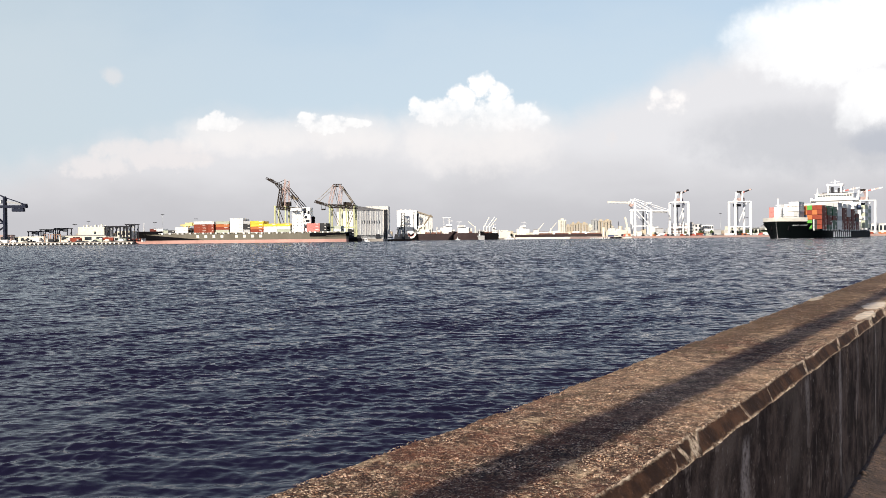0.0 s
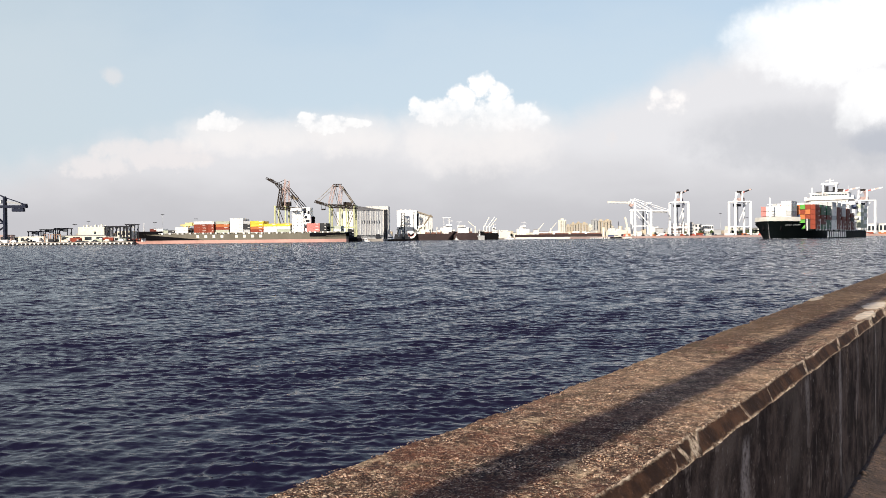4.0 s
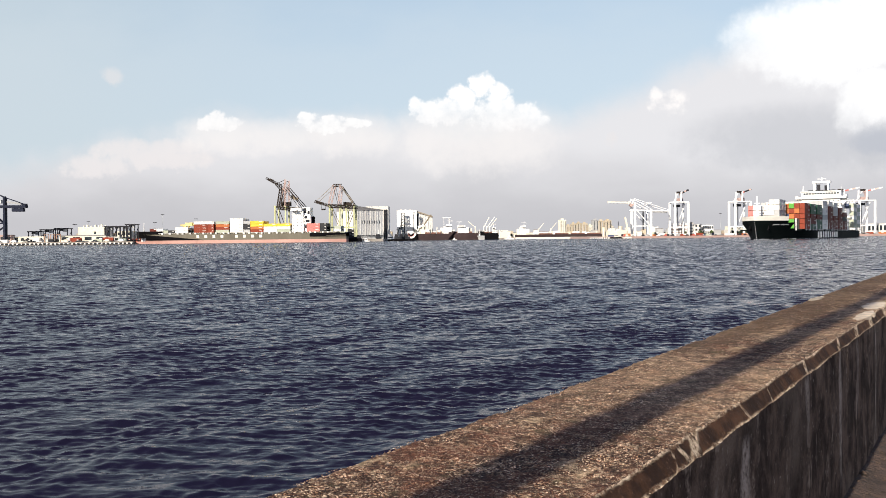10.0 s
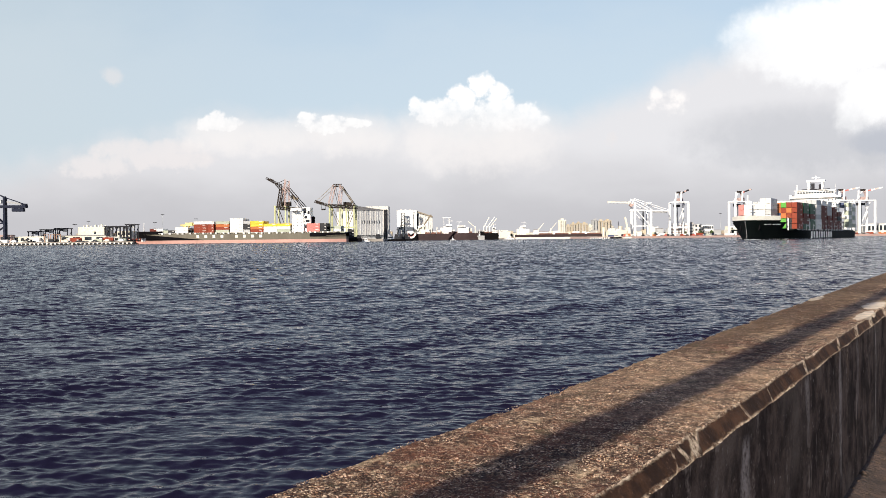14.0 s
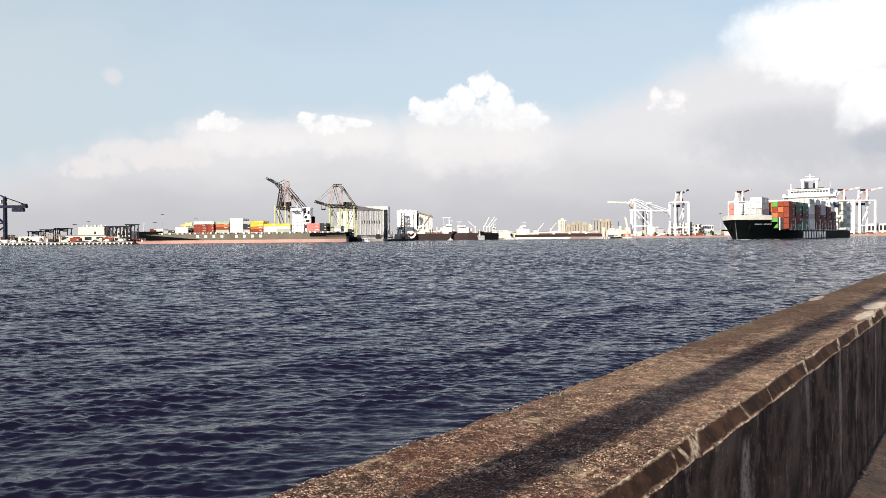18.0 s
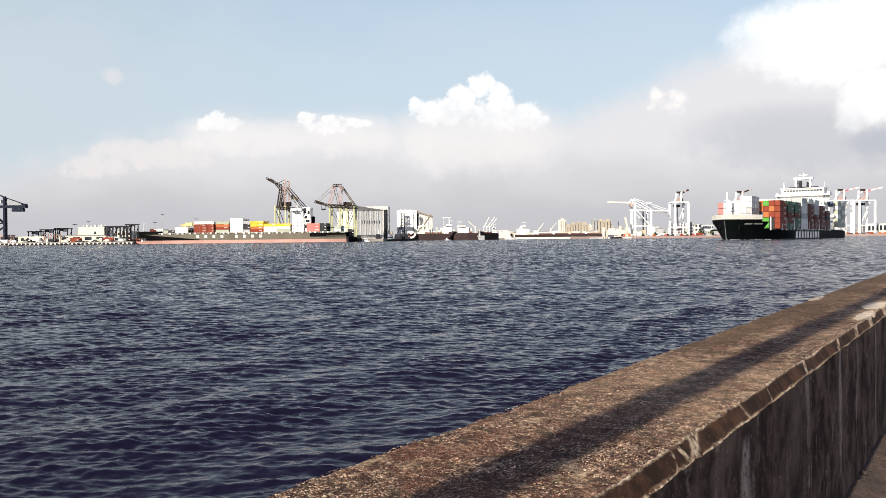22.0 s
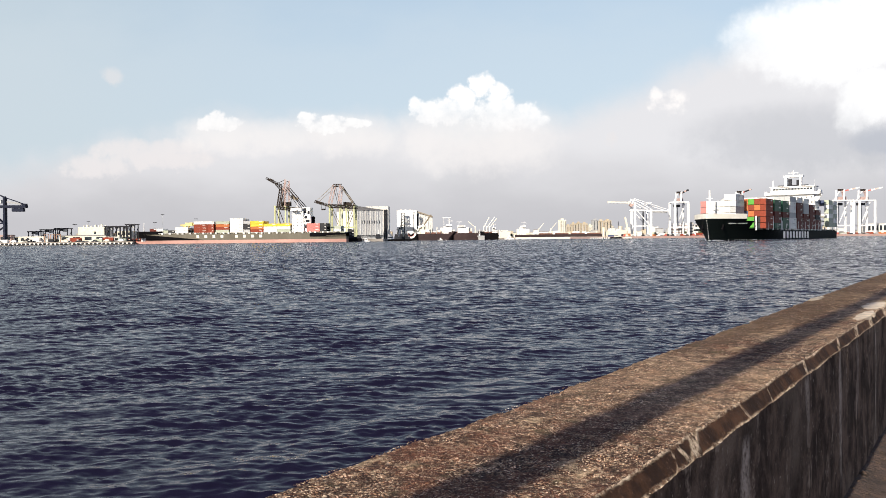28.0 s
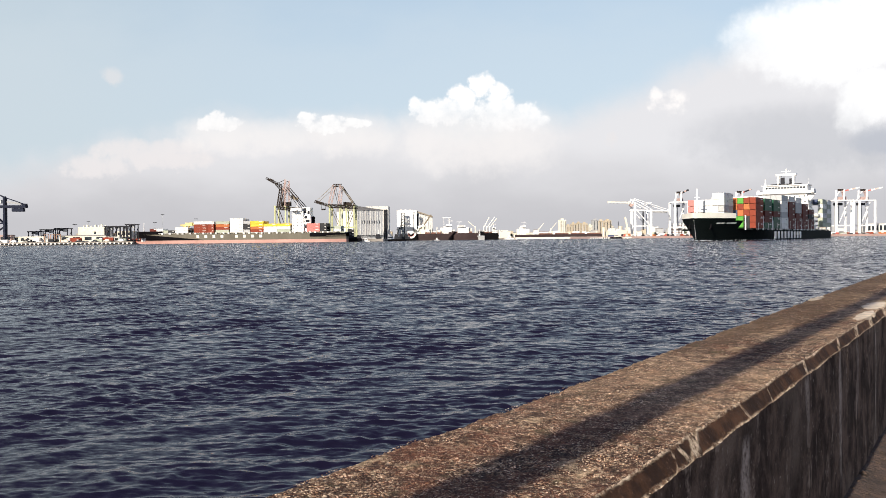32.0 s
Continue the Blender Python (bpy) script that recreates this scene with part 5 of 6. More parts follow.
def car(m, paint, tall=0.0):
    """A parked car or van: body, glass and wheels."""
    root = thing("van" if tall else "car", m, "parked van on the quay apron" if tall else "parked car on the quay apron", "vehicle", "vehicles on the quays")
    part("body", Solid().box(0, 4.4, -0.85, 0.85, 0.35, 0.95 + tall * 0.3), paint, root)
    so = Solid()
    z0, z1 = 0.95 + tall * 0.3, 1.5 + tall
    so.add([(0.9, -0.8, z0), (4.2, -0.8, z0), (4.2, 0.8, z0), (0.9, 0.8, z0), (1.5, -0.7, z1), (3.9, -0.7, z1), (3.9, 0.7, z1), (1.5, 0.7, z1)],
           [(4, 5, 6, 7), (0, 1, 5, 4), (1, 2, 6, 5), (2, 3, 7, 6), (3, 0, 4, 7)])
    part("cabin", so, GLASS if not tall else paint, root)
    part("roof", one_box(1.5, 3.9, -0.7, 0.7, z1, z1 + 0.05), paint, root)
    for x in (0.8, 3.5):
        for y in (-0.8, 0.8):
            part("wheel", Solid().tube((x, y - 0.1, 0.33), (x, y + 0.1, 0.33), 0.33, n=10), RUBBER, root)


rv = random.Random(8)
for i in range(10):
    car(pose(-350 + i * 10.6 + rv.uniform(-2, 2), 601.3 + rv.uniform(0, 0.6), LAND_Z), rv.choice([DARK_STEEL, WHITE, DARK_STEEL, CREAM, GREY, BLUE_STEEL]), rv.choice([0, 0, 0.7]))
for i in range(34):
    car(pose(226 + i * 9.3 + rv.uniform(-3, 3), 951.6 + rv.uniform(0, 0.8), LAND_Z), rv.choice([DARK_STEEL, WHITE, DARK_STEEL, RED_STEEL, GREY, WHITE]), rv.choice([0, 0.6, 1.0]))
rl = random.Random(21)
for i in range(6):
    c = rl.choice(["sage", "white", "black", "black", "brick", "grey"])
    thing("shipping_container", pose(-349 + i * 18.6 + rl.uniform(0, 1.5), 603.2 + rl.uniform(0, 2.6), LAND_Z), "steel shipping container parked on the quay apron", "container",
          "containers on the quay apron", mesh=SHORT[c])

for i in range(26):
    c = rl.choice(["sage", "white", "black", "brick", "grey", "white", "red", "black"])
    x, y = -373 + (i % 13) * 10.0 + rl.uniform(0, 3.2), (625.5 if i < 13 else 629.0) + (i % 3) * 3.0
    if not -317 < x < -268:
        thing("shipping_container", pose(x, y, LAND_Z), "steel shipping container standing in the terminal yard", "container", "containers in the terminal yard", mesh=SHORT[c])


def truck(m, cab, load):
    root = thing("lorry", m, "port lorry parked on the quay apron", "lorry", "lorries on the quay")
    part("cab", Solid().box(0, 2.2, -1.2, 1.2, 0.9, 3.2), cab, root)
    part("windscreen", one_box(-0.03, 0.05, -1.0, 1.0, 2.0, 2.9), GLASS, root)
    part("chassis", one_box(0.4, 11, -1.1, 1.1, 0.7, 1.1), DARK_STEEL, root)
    part("load", one_box(3, 11, -1.2, 1.2, 1.12, 3.6), load, root)
    for x in (1, 4.2, 8.6, 9.8):
        for y in (-1.1, 1.1):
            part("wheel", Solid().tube((x, y - 0.15, 0.5), (x, y + 0.15, 0.5), 0.5, n=10), RUBBER, root)


for x, y, ld in ((-330, 608, "white"), (-297, 607, "brick"), (-271, 606, "brick"), (265, 953, "white"), (312, 954, "brick"), (334, 953, "grey"), (395, 954, "white"),
                 (412, 953, "brick"), (430, 954, "grey"), (222, 954, "orange"), (455, 953, "white")):
    truck(pose(x, y, LAND_Z), rl.choice([WHITE, RED_STEEL, BLUE_STEEL]), BOX_COLOURS[ld])


def mast_light(m, h):
    root = thing("high_mast_light", m, "tall thin floodlight mast over the port yard", "lamp", "floodlight masts")
    part("pole", Solid().tube((0, 0, 0), (0, 0, h), 0.28, 0.12), GALV, root)
    hd = Solid().box(-1.5, 1.5, -1.5, 1.5, h - 0.6, h)
    part("lamp_ring", hd, DARK_STEEL, root)


for x, y, h in ((-345, 720, 17), (-330, 880, 22), (-420, 910, 25), (-332, 910, 32), (-286, 890, 26), (-225, 930, 22), (335, 1100, 30), (398, 1100, 32), (372, 1180, 28), (444, 1120, 26)):
    mast_light(pose(x, y, LAND_Z), h)


for i, (x, y, c) in enumerate(((-98, 741.5, "sage"), (-98, 741.5, "white"), (-98, 741.5, "sage"), (-91.6, 741.5, "black"), (-91.6, 741.5, "black"), (-91.6, 741.5, "black"), (-91.6, 741.5, "black"),
                               (-110, 742, "sage"), (-110, 742, "sage"), (-104, 742, "white"))):
    thing("shipping_container", pose(x, y, LAND_Z + 2.52 * (i if i < 3 else (i - 3 if i < 7 else (i - 7) % 2))), ("pale" if c != "black" else "dark") + " shipping container stacked on the quay beside the crane", "container",
          "containers stacked by the cranes", mesh=SHORT[c])


# added dark barge, standing in for dark quay and shadow under the crane
def barge(m, L, label):
    root = thing("barge", m, label, "barge")
    so, _ = hull_solid(L, 7, -0.6, 3.2, 1.0, 3.2, 4, levels=2, stations=10)
    part("hull", so, HULL_BLACK, root)
    part("deck_load", Solid().box(4, L - 5, -2.6, 2.6, 3.2, 4.6), DARK_STEEL, root)
    part("deckhouse", one_box(L - 4.5, L - 1.5, -2, 2, 3.2, 6.4), DARK_STEEL, root)
    for x in (1, L - 1):
        part("bollard", Solid().tube((x, -2, 3.2), (x, -2, 3.9), 0.2), DARK_STEEL, root)


barge(pose(-101, 731, 0), 24, "dark flat barge added in place of shadowed quay astern of the container ship")

# ---- silo store and the middle basin ----
def silo_store():
    """Long ribbed white store whose front runs back from the quay, with a taller block behind it."""
    root = thing("warehouse", Matrix(), "long white ribbed-sheet warehouse with small high windows", "warehouse")
    a, b = Vector((-101.5, 870, LAND_Z)), Vector((-69.2, 890, LAND_Z))
    d = (b - a).normalized()
    nrm = Vector((d.y, -d.x, 0))
    h = 38.0
    back = -nrm * 45

    def fall(v):
        return 4.6 * max(0.0, min(1.0, (v - a).dot(d) / (b - a).length))

    def prism(p, q, off, z0, z1, slope=1.0):
        c = [p, q, q + off, p + off]
        so = Solid()
        so.add([(v.x, v.y, z - (fall(v) * slope if z == z1 else 0)) for z in (z0, z1) for v in c],
               [(3, 2, 1, 0), (4, 5, 6, 7), (0, 1, 5, 4), (1, 2, 6, 5), (2, 3, 7, 6), (3, 0, 4, 7)])
        return so

    part("wall", prism(a, b, back, LAND_Z, LAND_Z + h), SHED, root)
    part("roof", prism(a + nrm * 0.4 - d * 0.4, b + nrm * 0.4, back * 1.01, LAND_Z + h - 5, LAND_Z + h + 0.6), ROOF, root)
    n = 12
    for i in range(n + 1):
        p = a + (b - a) * (i / n)
        part("rib", prism(p - d * 0.22, p + d * 0.22, nrm * 0.25, LAND_Z, LAND_Z + h - 0.2), SHED, root)
    for i in range(3, n - 1):
        p = a + (b - a) * ((i + 0.5) / n)
        part("window", prism(p - d * 0.45, p + d * 0.45, nrm * 0.15, LAND_Z + 18, LAND_Z + 21.5, 0.0), GLASS, root)
    for i in range(2, n):
        p = a + (b - a) * ((i + 0.5) / n)
        part("canopy", prism(p - d * 1.2, p + d * 1.2, nrm * 1.5, LAND_Z + 4.0, LAND_Z + 4.5, 0.0), DARK_STEEL, root)
    tall = thing("silo_block", pose(-83, 962, LAND_Z), "tall plain white silo block behind the warehouse", "building")
    part("wall", one_box(-13, 15, 0, 30, 0, 40.5), PALE, tall)
    part("roof", one_box(-13.2, 15.2, -0.2, 30.2, 40.5, 41.1), PALE, tall)
    for i, x in enumerate((10.2, 12.4)):
        part("duct", Solid().tube((x, -1.0, 0), (x, -1.0, 37), 0.9), DARK_STEEL, tall)


silo_store()
mill = plain_building(pose(-48.2, 1030, LAND_Z), 26.4, 22, 38, WHITE, "white flour-mill tower block by the basin", 0, 0)
so = Solid()
so.add([(13.3, y, z) for y in (4, 22) for z in (0, 37)] + [(34.5, y, z) for y in (4, 22) for z in (0, 30)],
       [(0, 4, 5, 1), (2, 3, 7, 6), (4, 6, 7, 5), (1, 5, 7, 3), (0, 1, 3, 2)])
part("annexe_wall", so, SHED, mill)
part("gallery", Solid().beam((13.4, 3.4, 36.6), (34.8, 3.4, 29.4), 2.2, 1.6), TAN_STEEL, mill, "slanted tan conveyor gallery")
for i in range(6):
    part("rib", Solid().beam((15 + 3.4 * i, 3.9, 0), (15 + 3.4 * i, 3.9, 34 - 1.1 * i), 0.4), GREY, mill)
# solid dark strip in the corner between mill block and annexe
part("stair_recess", one_box(13.2, 15.0, 3.0, 4.0, 3, 33), DARK_STEEL, mill)
for i in range(3):
    part("roof_vent", Solid().box(-9 + 6 * i, -7 + 6 * i, 6, 9, 38.5, 39.6 + 0.4 * (i % 2)), PALE, mill)
loader = thing("ship_loader", pose(-53, 1021, LAND_Z), "dark lattice grain loader tower on the quay", "crane")
for i in (-2.2, 2.2):
    part("leg", Solid().beam((i, 0, 0), (i * 0.8, 0, 35), 0.7), DARK_STEEL, loader)
    part("leg", Solid().beam((i, 3, 0), (i * 0.8, 3, 35), 0.7), DARK_STEEL, loader)
for k in range(8):
    part("brace", Solid().beam((-2.1, 0, 4 * k), (1.9, 0, 4 * k + 4), 0.45), DARK_STEEL, loader)
    part("brace", Solid().beam((2.1, 0, 4 * k), (-1.9, 0, 4 * k + 4), 0.45), DARK_STEEL, loader)
for k in (9, 17, 25, 34):
    part("platform", one_box(-3.2, 3.2, -0.6, 3.6, k, k + 0.8), DARK_STEEL, loader)
part("boom", Solid().beam((-1, 1.5, 22), (-7, 1.5, 9), 0.9), DARK_STEEL, loader)
part("boom", Solid().beam((1, 1.5, 16), (-9, 1.5, 12), 0.7), DARK_STEEL, loader)
part("chute", Solid().beam((-7, 1.5, 9), (-7.5, 1.5, 2), 1.4), DARK_STEEL, loader)
post = thing("lattice_post", pose(-38.3, 1021.5, LAND_Z), "white and grey lattice post of the grain elevator", "crane")
part("post", truss((0, 0, 0), (0, 0, 35), 2.0, 2.0, 12), WHITE_STEEL, post)
part("head", one_box(-1.6, 1.6, -1.4, 1.4, 33.5, 36.2), GREY, post)
part("hanger", Solid().beam((-0.3, -1.3, 10), (-0.3, -1.3, 33), 0.6), DARK_STEEL, post)
loader2 = thing("ship_loader", pose(-26, 1021, LAND_Z), "cream bucket unloader with a slanted arm on the quay", "crane")
part("tower", Solid().beam((0, 0, 0), (0, 0, 20), 2.2), CREAM, loader2)
part("boom", Solid().beam((-7, 0, 15), (6, 0, 20.5), 2.6), WHITE, loader2)
part("boom", Solid().beam((1, -0.5, 18), (11, -0.5, 32), 1.8), TAN_STEEL, loader2, "slanted tan arm")
part("house", one_box(-6, 3, 1, 4, 8, 16), CREAM, loader2)
part("chute", Solid().beam((-6, 0, 16), (-8.5, 0, 6), 1.5), WHITE, loader2)
part("counterweight", one_box(3.2, 8, 0.5, 3.5, 9, 13), WHITE, loader2)
part("hopper", Solid().tube((-11, 1, 5), (-11, 1, 12), 1.0, 2.6, 8), CREAM, loader2)
for i in (-12, -10, -3, 4, 8):
    part("leg", Solid().beam((i, 1.5, 0), (i, 1.5, 9), 0.6), CREAM, loader2)


def cargo_ship(m, L, B, depth, hull, label, house=(0.82, 0.95), boot=None, gear=(), house_h=13.0, gear_paint=IVORY, deck_boxes=0):
    root = thing("cargo_ship", m, label, "ship", "ships in the basin")
    z0 = -1
    if boot:
        so, _ = hull_solid(L, B, -1, boot[0], 4, depth, L * 0.16, levels=2, stations=24, stern_cut=0.6)
        part("boot_top", so, boot[1], root)
        z0 = boot[0]
    so, _ = hull_solid(L, B, z0, depth, 4, depth, L * 0.16, levels=3, stations=24, stern_cut=0.6)
    part("hull", so, hull, root)
    so, _ = hull_solid(L, B, depth, depth + 2.2, 4, depth, L * 0.16, s1=L * 0.12, levels=1, stations=12)
    part("forecastle", so, hull, root)
    a, b = house[0] * L, house[1] * L
    deckhouse(root, a, b, B * 0.8, depth, depth + house_h, max(2, int(house_h / 3)))
    part("wheelhouse", one_box(a, a + (b - a) * 0.7, -B / 2, B / 2, depth + house_h, depth + house_h + 2.6), WHITE, root)
    part("bridge_window", Solid().box(a - 0.1, a, -B / 2 + 1, B / 2 - 1, depth + house_h + 1, depth + house_h + 2).box(a + 0.5, a + (b - a) * 0.6, -B / 2 - 0.1, -B / 2, depth + house_h + 1, depth + house_h + 2), GLASS, root)
    part("funnel", one_box(b + 0.2, b + 4, -2.5, 2.5, depth, depth + house_h * 0.8), IVORY, root)
    part("mast", Solid().tube((a + 2, 0, depth + house_h), (a + 2, 0, depth + house_h + 9), 0.4, 0.2).beam((a - 1.5, 0, depth + house_h + 7), (a + 5.5, 0, depth + house_h + 7), 0.4), WHITE, root)
    for i in range(4):
        s = L * (0.16 + 0.16 * i)
        part("hatch_cover", one_box(s, s + L * 0.12, -B * 0.35, B * 0.35, depth, depth + 1.8), DECK, root)
    for s, ang, ln in gear:
        part("derrick_post", Solid().tube((s, 0, depth), (s, 0, depth + 9), 0.9, 0.7), gear_paint, root)
        part("derrick_boom", Solid().beam((s, 0, depth + 7), (s + ln * math.cos(radians(ang)), -2, depth + 7 + ln * math.sin(radians(ang))), 0.9), gear_paint, root)
    return root


coaster = cargo_ship(pose(13, 1001, 0, 0, 0, 180), 47, 17, 8.6, HULL_BROWN, "dark brown coaster moored stern to the grain berth", (0.03, 0.26), None, (), 9.5)
part("signal_mast", Solid().tube((4.5, 2, 18), (4.5, 2, 29.5), 0.5).tube((11.5, 2, 20), (11.5, 2, 29), 0.3).beam((2.6, 2, 29.3), (13, 2, 29.3), 0.9), WHITE, coaster, "white goalpost mast with a dark bar")
part("signal_bar", Solid().beam((3, 1.4, 29.9), (13, 1.4, 29.9), 0.5), DARK_STEEL, coaster)
part("deck_gear", Solid().box(16, 19, -5, 5, 8.6, 13).box(22, 26, -5, 5, 8.6, 12).box(30, 34, -4, 4, 8.6, 11.5).box(36, 41, -5, 5, 8.6, 14).box(-2, 2.5, -5, 5, 8.6, 13.5).box(42, 46, -4, 4, 8.6, 11).tube((20.5, 0, 8.6), (20.5, 0, 17), 0.6).tube((28, 0, 8.6), (28, 0, 16), 0.5), IVORY, coaster)
stern = Solid()
for r0, r1, k in ((0.0, 1.4, 0), (4.3, 6.5, 0), (3.5, 4.3, 1)):
    pts = [(r * math.cos(t), y, 9.2 + r * math.sin(t)) for y in (-0.15, 0.0) for r in (r0, r1) for t in (math.pi + math.pi * i / 14 for i in range(15))]
    stern.add(pts, [(i, i + 1, 15 + i + 1, 15 + i) for i in range(14)], k)
stern_root = thing("cargo_ship", pose(-41, 992.4, 0), "stern of a coaster with a round red and white painted panel", "ship")
part("hull", Solid().box(-7.5, 7, 0.1, 5, -1, 9.3), HULL_BLACK, stern_root)
part("stern_panel", stern, (WHITE, RED_STEEL), stern_root, "round red and white stern panel")
part("rail", Solid().beam((-7.5, 0.2, 10.3), (7, 0.2, 10.3), 0.15).box(-5, 3, 1, 4.5, 9.3, 12.5), WHITE, stern_root)
cargo_ship(pose(12.5, 1003, 0), 34, 15, 9.2, HULL_BROWN, "brown-hulled freighter moored in the basin", (0.20, 0.62), None, ((30, 140, 12),), 7.5)
yacht = thing("cargo_ship", pose(46.0, 992, 0) @ Matrix.Scale(0.6, 4), "grey bow of a small freighter with a banded mast", "ship")
so, _ = hull_solid(13, 8, -0.8, 9.0, 3.0, 9.0, 8, levels=4, stations=12)
part("hull", so, GREY, yacht)
part("rail", Solid().beam((1, -2.4, 9.6), (11, -3.4, 9.6), 0.25), GREY, yacht)
for k in range(6):
    part("mast_section", Solid().tube((3, 0, 9 + 2.5 * k), (3, 0, 11.5 + 2.5 * k), 1.1 - 0.12 * k, 1.0 - 0.12 * k), WHITE if k % 2 == 0 else GREY, yacht)
part("yard", Solid().beam((-4, 0, 21.5), (3, 0, 17), 0.5), PINK_STEEL, yacht)
cargo_ship(pose(51, 1008, 0), 22, 12, 8.8, HULL_BLACK, "black-hulled freighter with pale derricks raised", (0.62, 0.93), None, ((3, 63, 15), (7, 54, 17), (10.5, 52, 15)), 4.5)
cargo_ship(pose(263, 1165, 0, 0, 0, 180), 153, 22, 6.8, HULL_BROWN, "long bulk carrier with white sides and brown deck line", (0.90, 0.96), (2.7, PALE), ((118, 130, 13), (99, 130, 14)), 11)


rb = random.Random(61)
for i in range(24):
    plain_building(pose(112 + i * 5.2 + rb.uniform(-1.5, 1.5), 1193 + rb.uniform(0, 12), LAND_Z), rb.uniform(3, 7), 6, rb.uniform(5.5, 9.5), rb.choice([WHITE, PALE, CREAM, WHITE]), "small pale quayside hut beyond the bulk carrier", 0, 0, 0.3, "building", "huts on the basin quay")


def small_boat(m, hull, label, top=None):
    root = thing("boat", m, label, "boat", "small boats")
    so, _ = hull_solid(13, 4.4, -0.4, 1.7, 1.6, 1.7, 5, levels=2, stations=12)
    part("hull", so, hull, root)
    part("cabin", Solid().box(4, 9, -1.5, 1.5, 1.7, 4.2), top or WHITE, root)
    part("window", Solid().box(4.4, 8.6, -1.56, -1.5, 2.9, 3.7).box(3.94, 4, -1.2, 1.2, 2.9, 3.7), GLASS, root)
    part("wheelhouse", one_box(4.5, 7.5, -1.2, 1.2, 4.2, 6.2), top or WHITE, root)
    part("mast", Solid().tube((6.5, 0, 6.2), (6.5, 0, 10), 0.15), WHITE, root)
    return root


launch = small_boat(Matrix.Scale(0.45, 4), WHITE, "small white harbour launch under way")
launch_wake = Solid()
for k in range(14):
    w = 0.5 + 0.12 * k
    launch_wake.add([(12.5 + 0.9 * k, -w, -0.1), (13.6 + 0.9 * k, -w * 0.6, -0.1), (13.6 + 0.9 * k, w * 0.6, -0.1), (12.5 + 0.9 * k, w, -0.1), (13.1 + 0.9 * k, 0, 0.28 - 0.012 * k)], [(0, 1, 4), (1, 2, 4), (2, 3, 4), (3, 0, 4)])
tagged(part("wake", launch_wake, FOAM, launch), "white wake of the launch", kind="stuff")
small_boat(pose(88, 1090, 0), WHITE, "small white harbour launch")
small_boat(pose(-84, 731, 0, 0, 0, 8) @ Matrix.Scale(0.55, 4), WHITE, "small white work boat by the quay")
small_boat(pose(-77, 733, 0, 0, 0, 4) @ Matrix.Scale(0.55, 4), WHITE, "small white work boat by the quay")
for x, y in ((-72, 770), (-62, 800), (-54, 780), (-52, 830), (-47, 860)):
    small_boat(pose(x, y, 0) @ Matrix.Scale(1.15, 4), HULL_BLACK, "black tug with a " + ("white" if y == 800 else "dark") + " cabin moored beside the warehouse", WHITE if y == 800 else DARK_STEEL)


# ---- town and trees behind the port ----
def tower(x, y, w, d, h, ma, fl, bays):
    root = plain_building(pose(x, y, LAND_Z), w, d, h, ma, "tall " + ("beige" if ma is BEIGE else "pale") + " apartment block beyond the port", 0, 0, 0.5, "building", "apartment blocks")
    for j in range(bays):
        px = -w / 2 + (j + 0.5) * w / bays
        part("window_bay", one_box(px - w / bays * 0.22, px + w / bays * 0.22, -0.12, 0.0, 3, h - 2), GLASS if j % 2 else GREY, root)
    for i in range(fl):
        part("balcony", one_box(-w / 2 - 0.1, w / 2 + 0.1, -0.7, -0.13, (i + 0.9) * h / fl, (i + 0.9) * h / fl + 0.4), ma, root)
    part("roof_room", one_box(-w * 0.2, w * 0.2, d * 0.3, d * 0.7, h + 0.5, h + 3.5), ma, root)


for x, w, h, ma in ((250, 14, 36, CREAM), (262, 10, 24, BEIGE), (273, 10, 28, BEIGE), (284, 11, 29, BEIGE), (296, 12, 28, BEIGE), (308, 8, 24, CREAM), (318, 12, 35, GREY),
                    (331, 14, 33, BEIGE), (345, 13, 34, BEIGE), (353, 6, 22, CREAM)):
    tower(x, 1600, w, 14, h, ma, 9, 4)
rt = random.Random(33)
for i in range(95):
    x = 60 + i * 7.6 + rt.uniform(-3, 3)
    y = rt.uniform(1250, 1330)
    h = rt.uniform(4, 11) if rt.random() < 0.8 else rt.uniform(11, 16)
    plain_building(pose(x, y, LAND_Z), rt.uniform(6, 15), 12, h, rt.choice([CREAM, PALE, BEIGE, WHITE, GREY, PALE]), "low town building beyond the port", 0, 0, rt.choice([0.4, 1.0]), "building", "low town buildings")
for i in range(60):
    x = -420 + i * 6.6 + rt.uniform(-3, 3)
    plain_building(pose(x, rt.uniform(1020, 1100) if x < -70 else rt.uniform(1230, 1290), LAND_Z), rt.uniform(6, 14), 12, rt.uniform(4, 12), rt.choice([CREAM, PALE, BEIGE, GREY, PALE]), "low town building beyond the port", 0, 0, rt.choice([0.4, 1.0]),
                   "building", "low town buildings")
stage = plain_building(pose(301, 980, LAND_Z), 21, 10, 16, WHITE, "white shed with faded red bands between the crane's legs")
for z in (4.2, 8.2, 12.6):
    part("band", one_box(-10.52, 10.52, -0.06, 0.0, z, z + 0.9), PINK_STEEL, stage, "faded red band")
for i in range(5):
    part("door", one_box(-8.6 + 3.6 * i, -6.4 + 3.6 * i, -0.05, 0.0, 0, 2.9), GREY, stage)
kiosk = plain_building(pose(313, 968, LAND_Z), 6, 5, 17, GREY, "grey narrow hoist tower behind the quay", 5, 2)
for k in range(4):
    part("platform", one_box(-4.2, 3.4, -0.8, 5.2, 3.6 + 4 * k, 4.1 + 4 * k), PALE, kiosk)
plain_building(pose(326, 1000, LAND_Z), 22, 14, 15, PALE, "pale port office behind the quay", 3, 5)
